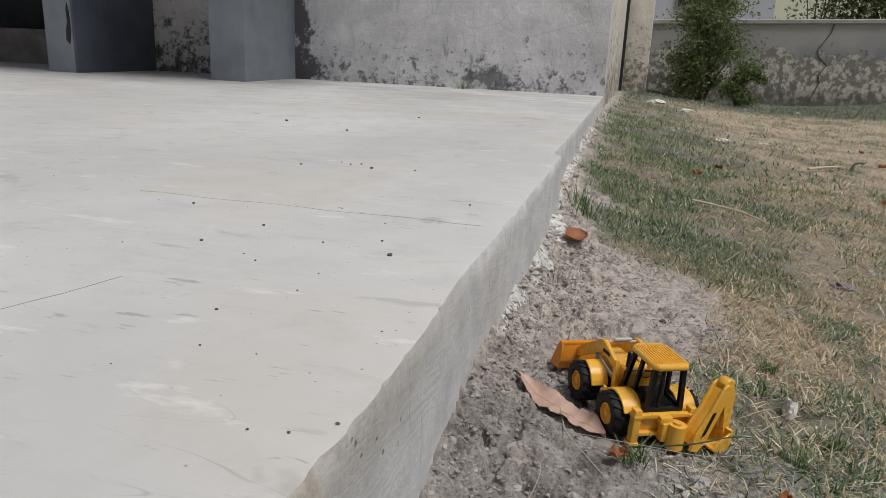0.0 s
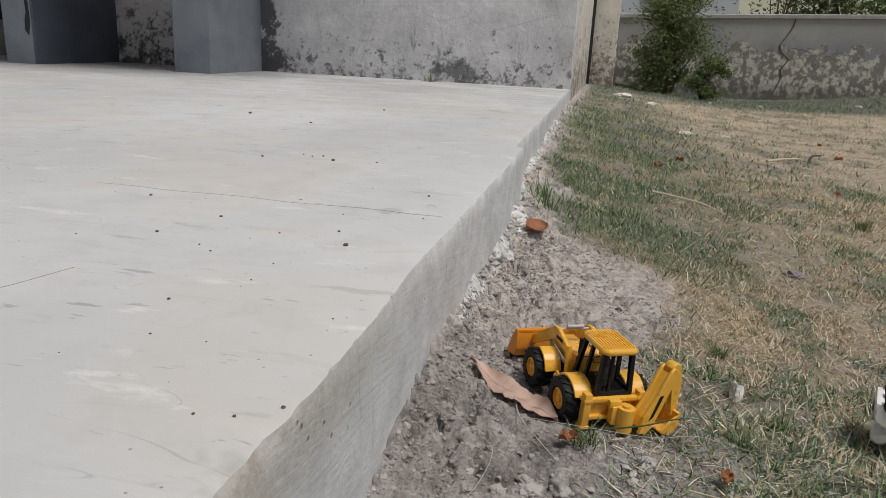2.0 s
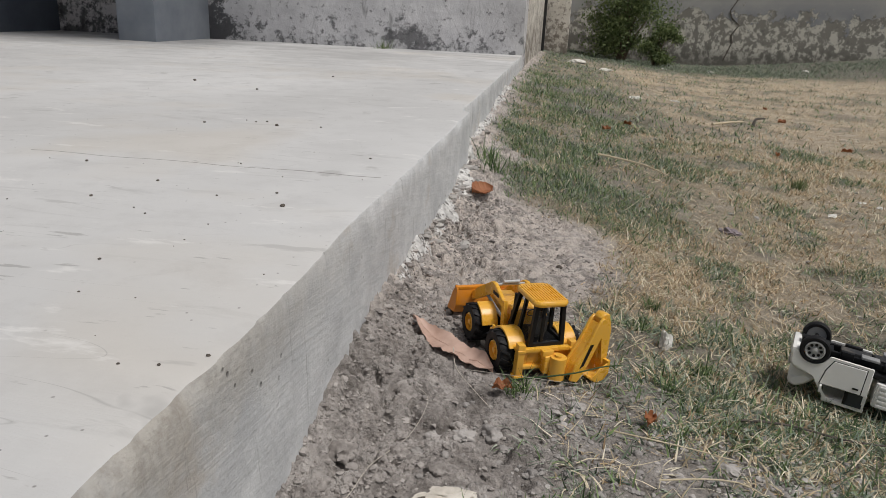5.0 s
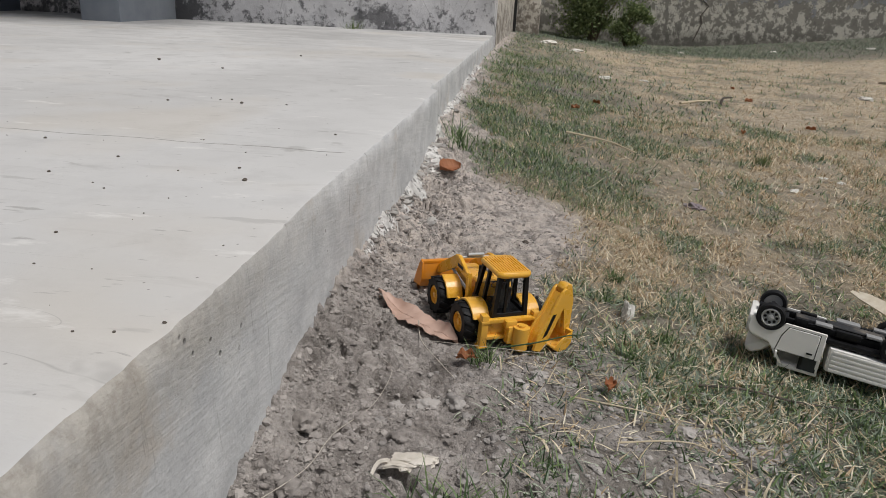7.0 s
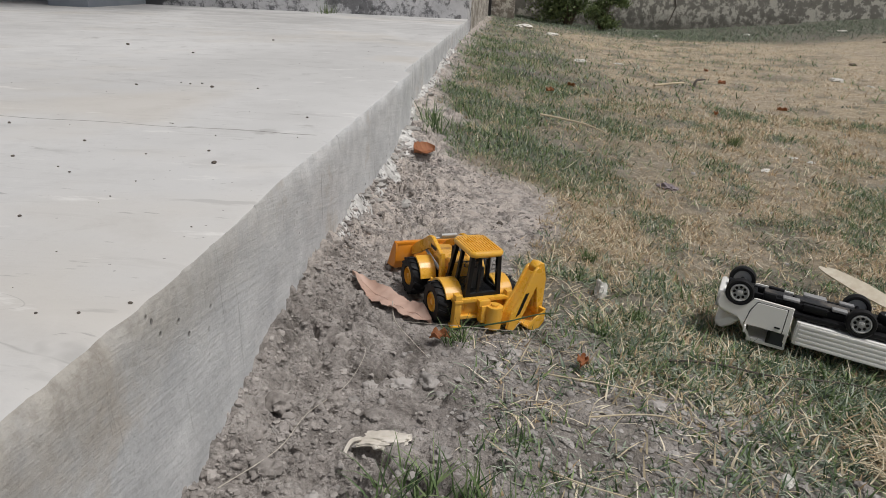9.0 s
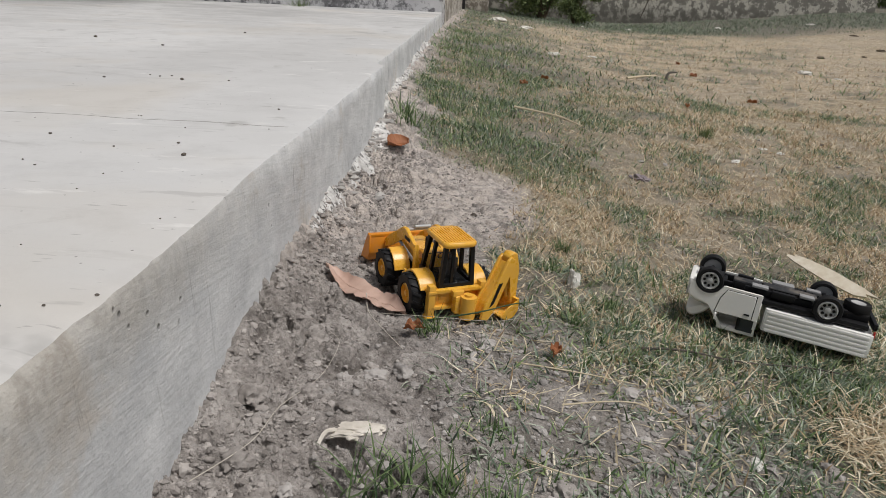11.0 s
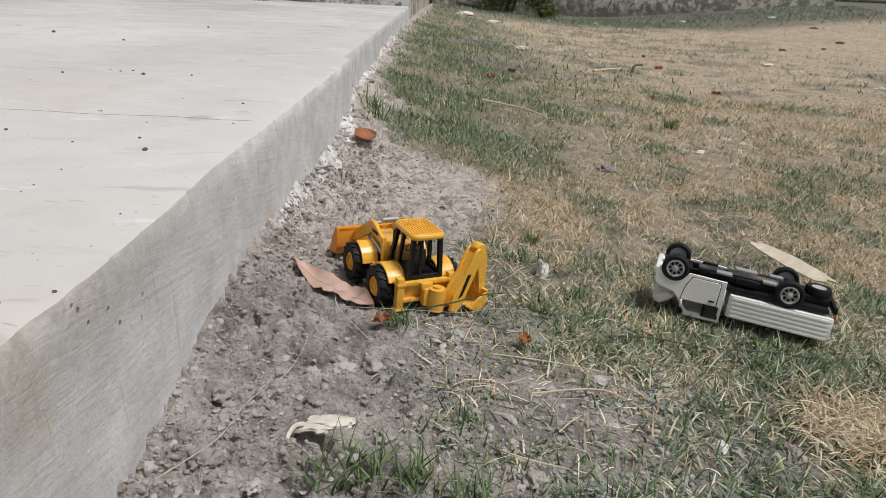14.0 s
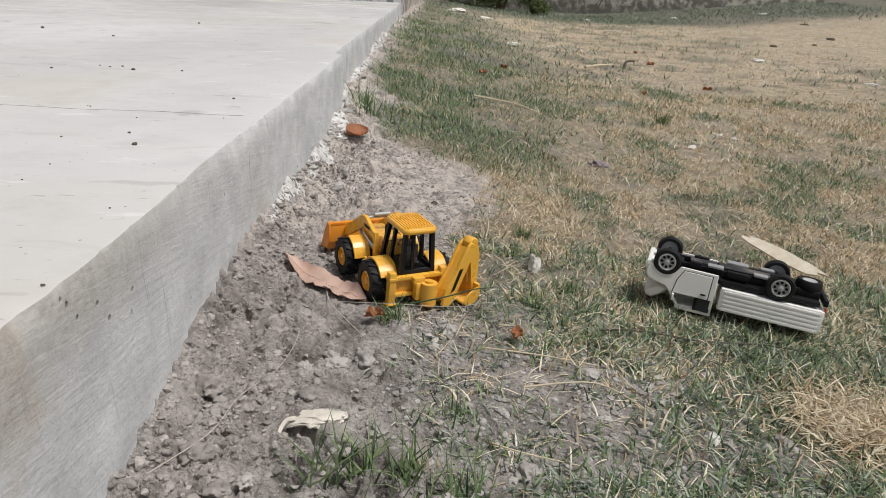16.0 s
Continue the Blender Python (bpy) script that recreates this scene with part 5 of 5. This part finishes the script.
    bm = prism([(0.1045, 0.0420), (0.1240, 0.0390), (0.1295, 0.0360), (0.1320, 0.0310), (0.1320, 0.0240), (0.1045, 0.0240)], -HW + 0.002, HW - 0.002, "x", 0.0016)
    part("bonnet", bm, WHITE, base)
    part("bonnet_lid", prism([(0.1040, 0.0425), (0.1160, 0.0445), (0.1290, 0.0490), (0.1295, 0.0550), (0.1220, 0.0590), (0.1120, 0.0530)], -0.0255, 0.0255, "x", 0.0022), WHITE, base, "bonnet lid sprung slightly open")
    part("roof", box((-0.0275, 0.0575, 0.0590), (0.0275, 0.0955, 0.0638), 0.0020), WHITE, base)
    part("cab_back", box((-0.0275, 0.0585, 0.0255), (0.0275, 0.0605, 0.0600), 0.0004), WHITE, base)
    bm = bmesh.new()
    ws = [bm.verts.new(v) for v in ((-0.0270, 0.1045, 0.0452), (0.0270, 0.1045, 0.0452), (0.0240, 0.0940, 0.0600), (-0.0240, 0.0940, 0.0600))]
    bm.faces.new(ws)
    bmesh.ops.solidify(bm, geom=bm.faces[:], thickness=0.0005)
    part("windscreen", bm, CLEAR, base, "clear plastic windscreen")
    bm = box((-0.024, 0.0630, 0.0270), (0.024, 0.0740, 0.0350), 0.001)
    box((-0.024, 0.0610, 0.0340), (0.024, 0.0650, 0.0540), 0.0014, bm)
    box((-0.026, 0.0930, 0.0340), (0.026, 0.1030, 0.0440), 0.0014, bm)
    part("interior", bm, CREAM, base, "cream seats and dashboard")
    part("front_bumper", box((-0.0295, 0.1255, 0.0165), (0.0295, 0.1335, 0.0262), 0.0036), WHITE, base)
    part("grille", box((-0.0150, 0.1312, 0.0275), (0.0150, 0.1327, 0.0355), 0.0004), BLACK, base)
    for s in (-1, 1):
        part("headlight", box((s * 0.0215 - 0.0050, 0.1292, 0.0280), (s * 0.0215 + 0.0050, 0.1332, 0.0355), 0.0010), SILVER, base, "silver headlight")


pickup()


# ---- leaves and litter ----
DEAD_LEAF = plain("dried pinkish leaf", (0.50, 0.335, 0.265, 1), (0.64, 0.46, 0.38, 1), 26, 0.6, 0.25, through=0.15)
RUST_LEAF = plain("rust-brown dead leaf", (0.30, 0.11, 0.045, 1), (0.42, 0.17, 0.07, 1), 60, 0.65, 0.3, through=0.2)
PALE_LEAF = plain("bleached crumpled leaf", (0.50, 0.455, 0.39, 1), (0.72, 0.67, 0.60, 1), 70, 0.8, 0.4)
PAPER = plain("dirty white paper", (0.62, 0.60, 0.55, 1), (0.74, 0.72, 0.68, 1), 80, 0.9, 0.4)
WOOD = plain("pale split wood", (0.68, 0.59, 0.45, 1), (0.82, 0.75, 0.62, 1), 90, 0.8, 0.4)
STALK = plain("pale dry stalk", (0.50, 0.41, 0.28, 1), (0.62, 0.54, 0.39, 1), 60, 0.8, 0.3)
DARK_STALK = plain("dark dry stem", (0.07, 0.06, 0.05, 1), (0.12, 0.10, 0.085, 1), 60, 0.8, 0.3)
THREAD = plain("pale thread", (0.42, 0.38, 0.32, 1), (0.52, 0.48, 0.42, 1), 60, 0.7, 0.1)


def leaf(name, a, b, width, material, label, curl, wave, lift, seed, thick=0.0005, tilt=0.0):
    """A dead leaf from tip a to stalk end b, cupped and wavy, with a midrib."""
    a, b = Vector((*a, 0)), Vector((*b, 0))
    axis, across = (b - a), Vector((-(b - a).y, (b - a).x, 0)).normalized()
    length = axis.length
    bm = bmesh.new()
    n, k = 34, 8
    grid = []
    for i in range(n + 1):
        t = i / n
        w = width * 0.5 * (math.sin(math.pi * t ** 0.85) ** 0.75) * (1 + 0.07 * math.sin(t * 31 + seed) + 0.04 * math.sin(t * 57 + seed))
        spot = a + axis * t
        near = spot if length > 0.08 else a + axis * 0.5
        under = float(np.max(land(near.x + np.array([-0.012, 0, 0.012, 0, 0]), near.y + np.array([0, -0.012, 0, 0.012, 0]))))
        row = []
        for j in range(-k, k + 1):
            u = j / k
            p = a + axis * t + across * (u * w)
            z = lift + curl * u * u * width + wave * math.sin(t * 13 + 2.2 * u + seed) * abs(u) + tilt * u * w + 0.25 * wave * math.sin(t * 5 + seed)
            p.z = under + max(z, 0.0006) - (0.0005 if j == 0 else 0)
            row.append(bm.verts.new(p))
        grid.append(row)
    for i in range(n):
        for j in range(2 * k):
            bm.faces.new((grid[i][j], grid[i + 1][j], grid[i + 1][j + 1], grid[i][j + 1]))
    spine = [row[k].co.copy() for row in grid[::3]]
    bmesh.ops.remove_doubles(bm, verts=bm.verts, dist=0.00005)
    bmesh.ops.solidify(bm, geom=bm.faces[:], thickness=thick)
    base = whole(name, bm, material, label, "leaf", smooth=80)
    pts = [p + Vector((0, 0, 0.0004)) for p in spine]
    part("midrib", strand(pts, 0.0004, 5, 0.5), material, base)
    return base


leaf("mango_leaf", (0.130, 0.564), (0.036, 0.643), 0.031, DEAD_LEAF, "long dried pinkish-brown leaf under the toy digger's wheels", 0.12, 0.0030, 0.003, 1.0)
leaf("dead_leaf", (0.038, 1.128), (0.070, 1.156), 0.030, RUST_LEAF, "curled rust-brown dead leaf beside the slab", 0.25, 0.0005, 0.004, 2.0, tilt=0.45)
for i, (x, y, s, ang) in enumerate(((0.272, 0.512, 0.016, 70), (0.142, 0.527, 0.016, 20), (0.305, 1.978, 0.024, 20), (0.375, 2.145, 0.028, 130), (1.028, 2.922, 0.032, 15), (1.045, 2.284, 0.028, 160), (0.76, 1.974, 0.02, 60), (1.075, 3.369, 0.03, 100))):
    d = (math.cos(radians(ang)) * s / 2, math.sin(radians(ang)) * s / 2)
    leaf("dead_leaf", (x - d[0], y - d[1]), (x + d[0], y + d[1]), s * 0.6, RUST_LEAF, "small curled rust-brown dead leaf in the grass", 0.4, 0.002, 0.008, i * 1.7, tilt=0.3)


def crumple(name, x, y, size, material, label, category, seed, stretch=(1, 1, 1), yaw=0.0, lift=0.25):
    bm = bmesh.new()
    bmesh.ops.create_icosphere(bm, subdivisions=4, radius=1.0)
    for v in bm.verts:
        n1 = noise.fractal(v.co * 1.3 + Vector((seed, 0, 0)), 1.0, 2.0, 4)
        n2 = abs(noise.noise(v.co * 3.1 + Vector((0, seed, 0))))
        v.co *= size * (1 + 0.45 * n1 - 0.35 * n2)
        v.co = Vector((v.co.x * stretch[0], v.co.y * stretch[1], v.co.z * stretch[2]))
    return whole(name, bm, material, label, category, m=pose(x, y, at_ground(x, y) + size * stretch[2] * lift, 0, 0, yaw), smooth=35)


husk = crumple("crumpled_leaf", 0.117, 0.369, 0.0150, PALE_LEAF, "bleached crumpled leaf husk with a bent stalk", "leaf", 4.0, (1.2, 0.6, 0.34), 12, 0.25)
part("stalk", strand([(-0.016, 0.0, 0.002), (-0.023, -0.004, 0.003), (-0.028, -0.014, 0.0), (-0.031, -0.022, -0.003)], 0.0018, 6, 0.7), PALE_LEAF, husk, "pale bent stalk")
crumple("paper_scrap", 0.307, 0.690, 0.0130, PAPER, "crumpled scrap of dirty white paper in the grass", "paper", 9.0, (0.55, 0.5, 1.0), 20, 0.6)
for x, y, s, seed in ((0.483, 3.096, 0.036, 2.0), (1.639, 3.348, 0.045, 3.0), (1.72, 3.2, 0.022, 3.5), (1.749, 2.584, 0.03, 4.0), (0.66, 3.2, 0.022, 5.0), (0.715, 1.405, 0.014, 14.0), (0.415, 0.397, 0.008, 15.0), (0.27, 5.3, 0.07, 6.0), (0.45, 5.0, 0.05, 7.0), (1.4, 6.4, 0.04, 8.0), (2.2, 6.6, 0.045, 9.0), (1.0, 6.3, 0.03, 10.0), (2.9, 6.4, 0.04, 11.0), (0.829, 1.57, 0.011, 12.0), (0.858, 1.543, 0.011, 13.0)):
    crumple("litter_scrap", x, y, s, PAPER, "small flat scrap of white litter on the lawn", "litter", seed, (1.0, 0.6, 0.25), 30 * seed)


MAUVE = plain("faded mauve scrap", (0.20, 0.165, 0.18, 1), (0.30, 0.26, 0.27, 1), 60, 0.9, 0.4)
crumple("cloth_scrap", 0.483, 1.207, 0.017, MAUVE, "faded mauve-grey scrap of cloth on the lawn", "scrap", 21.0, (1.0, 0.8, 0.5), 15)
for x, y, s in ((2.84, 5.5, 0.034), (2.62, 4.65, 0.028), (2.06, 4.18, 0.03), (2.35, 4.3, 0.02), (1.95, 3.05, 0.018)):
    crumple("soil_lump", x, y, s, BARK, "dark lump of debris on worn bare ground", "debris", x * 3, (1.2, 0.6, 0.3), 40 * x)


def splinter():
    a, b = Vector((0.5925, 0.812, at_ground(0.5925, 0.812) + 0.034)), Vector((0.642, 0.708, at_ground(0.642, 0.708) + 0.022))
    d = (b - a).normalized()
    length = (b - a).length
    outline = [(0, -0.0045), (0.015, -0.0065), (length * 0.55, -0.0085), (length * 0.9, -0.007), (length, -0.001), (length * 0.965, 0.002), (length + 0.012, 0.0045), (length * 0.9, 0.0075), (length * 0.5, 0.0085), (0.02, 0.0055), (0.004, 0.0015), (0.014, 0.0005), (0.0, -0.001)]
    bm = prism(outline, -0.0014, 0.0014, "z", 0.0003)
    turn = d.to_track_quat("X", "Z").to_matrix().to_4x4()
    whole("wood_splinter", bm, WOOD, "pale splintered strip of wood lying on the grass", "wood", m=Matrix.Translation(a) @ turn @ pose(0, 0, 0, 34, 0, 0))


splinter()


def stem(name, points, r, material, label, category="stalk", lift=0.003, taper=0.5):
    pts = [(x, y, at_ground(x, y) + lift + dz) for x, y, dz in points]
    return whole(name, strand(pts, r, 6, taper), material, label, category)


stem("dry_stalk", [(0.265, 1.566, 0.004), (0.315, 1.556, 0.006), (0.365, 1.53, 0.005), (0.41, 1.489, 0.0)], 0.0028, STALK, "long pale dry stalk lying in the lawn", lift=0.012)
stem("dry_stalk", [(0.675, 2.44, 0.0), (0.75, 2.55, 0.006), (0.824, 2.664, 0.006)], 0.005, STALK, "long pale dry stalk lying in the lawn", lift=0.012)
stem("bent_twig", [(0.868, 2.70, 0.0), (0.88, 2.72, 0.024), (0.92, 2.76, 0.03)], 0.006, DARK_STALK, "short dark bent twig in the lawn", "twig")
stem("root_fibre", [(0.026, 0.29, 0.0), (0.047, 0.345, 0.003), (0.055, 0.39, 0.001), (0.075, 0.435, 0.004), (0.082, 0.48, 0.003), (0.07, 0.50, 0.002)], 0.0004, THREAD, "thin pale root fibre lying on the soil", "root")
stem("root_fibre", [(0.085, 0.61, 0.0), (0.095, 0.56, 0.005), (0.118, 0.52, 0.004), (0.135, 0.50, 0.001)], 0.0006, THREAD, "thin pale root fibre lying on the soil", "root")
stem("dark_stem", [(0.355, 0.55, 0.002), (0.40, 0.557, 0.004), (0.45, 0.548, 0.003), (0.52, 0.555, 0.004), (0.57, 0.55, 0.001)], 0.0012, DARK_STALK, "dark thin stem lying in the grass", "stem")
stem("thread", [(0.10, 0.56, 0.004), (0.16, 0.543, 0.010), (0.215, 0.545, 0.016), (0.26, 0.565, 0.012), (0.34, 0.56, 0.006)], 0.0003, THREAD, "thin pale thread trailing past the toy digger", "thread")
stem("grass_stem", [(0.15, 0.55, 0.006), (0.20, 0.552, 0.018), (0.235, 0.575, 0.022), (0.255, 0.59, 0.016)], 0.0009, GREEN, "yellow-green grass stem crossing the digger's bucket", "grass stem")
for i, pts in enumerate((((0.27, 0.43), (0.33, 0.44), (0.37, 0.42)), ((0.24, 0.49), (0.29, 0.475), (0.34, 0.48)), ((0.24, 0.36), (0.26, 0.345), (0.30, 0.34)), ((0.255, 0.76), (0.262, 0.82), (0.255, 0.88)))):
    stem("straw_stem", [(x, y, 0.004 * (j % 2)) for j, (x, y) in enumerate(pts)], 0.0008, STALK, "pale dry straw stem lying on the ground", "straw", 0.005)


def tuft(x, y, n, length, material, label, seed):
    rng = np.random.RandomState(seed)
    blades("grass_tuft", x + rng.normal(size=n) * length * 0.22, y + rng.normal(size=n) * length * 0.22, rng, length, length * 0.05, (0.05, 0.9), material, label, 0.0, "grass tuft")


for i, (x, y, n, length) in enumerate(((0.150, 0.318, 50, 0.040), (0.185, 0.315, 50, 0.038), (0.128, 0.300, 26, 0.040), (0.215, 0.300, 40, 0.035), (0.158, 0.535, 60, 0.030), (0.215, 0.39, 30, 0.026), (0.305, 0.80, 120, 0.020), (0.30, 0.59, 60, 0.024), (0.34, 0.64, 60, 0.026), (0.04, 1.36, 60, 0.05), (0.06, 1.30, 50, 0.045))):
    tuft(x, y, n, length, GREEN, "small tuft of fresh green grass", 50 + i)
tuft(0.713, 1.613, 160, 0.03, LEAFY, "dark green weed growing in the dry lawn", 70)
tuft(-0.69, 3.47, 120, 0.10, LEAFY, "dry dark weed at the foot of the porch wall", 71)
for o in bpy.data.objects:
    if o.name.startswith("grass_tuft"):
        tagged(o, kind="stuff")


def crumbs():
    """Soil crumbs kicked onto the slab."""
    rng = np.random.RandomState(31)
    spots = [(-0.084, 0.582, 0.0040), (-0.108, 0.628, 0.0026), (-0.064, 0.836, 0.0026), (-0.008, 0.276, 0.0022), (-0.245, 0.638, 0.0028), (-0.202, 0.750, 0.0020), (-0.385, 1.022, 0.0036), (-0.202, 1.051, 0.0028), (-0.271, 1.039, 0.0048), (-0.028, 0.260, 0.0018), (-0.049, 0.256, 0.0016), (-0.155, 0.400, 0.0024), (-0.30, 1.07, 0.003), (-0.315, 1.06, 0.0026), (-0.335, 1.07, 0.0022), (-0.37, 0.70, 0.003), (-0.16, 0.60, 0.002), (-0.13, 0.34, 0.0016), (-0.19, 0.52, 0.002), (-0.21, 0.535, 0.0018), (-0.27, 0.56, 0.0028), (-0.13, 0.70, 0.0016), (-0.12, 0.46, 0.0014), (-0.09, 0.34, 0.0012), (-0.5, 1.5, 0.005), (-0.7, 1.6, 0.007), (-0.45, 1.9, 0.005)]
    spots += [(-0.02 - 0.9 * rng.rand() ** 1.5, 0.2 + 1.6 * rng.rand(), 0.0005 + 0.0011 * rng.rand()) for _ in range(70)]
    for x, y, r in spots:
        r *= 0.62
        bm = bmesh.new()
        bmesh.ops.create_icosphere(bm, subdivisions=2 if r > 0.0015 else 1, radius=r)
        for v in bm.verts:
            v.co *= 1 + 0.35 * noise.noise(v.co * (1.2 / r) + Vector((x * 70, y * 70, 0)))
            v.co.z *= 0.6
        whole("soil_crumb", bm, CRUMB, "small dark soil crumb lying on the concrete slab", "soil crumb", group="crumbs on the slab", m=Matrix.Translation((x, y, TOP + r * 0.42)), smooth=60)


crumbs()
rngc = np.random.RandomState(3)
crack("crack", [(-0.47 + 0.445 * k / 14, 0.735 + 0.003 * math.sin(k * 1.3) + 0.002 * rngc.rand()) for k in range(15)], 0.00015, SLAB, "hairline crack across the slab", TOP + 0.0004)
crack("scratch", [(-0.300, 0.335), (-0.292, 0.350), (-0.285, 0.372), (-0.278, 0.390), (-0.272, 0.415), (-0.266, 0.440)], 0.00013, SLAB, "thin dark scratch in the slab", TOP + 0.0004)
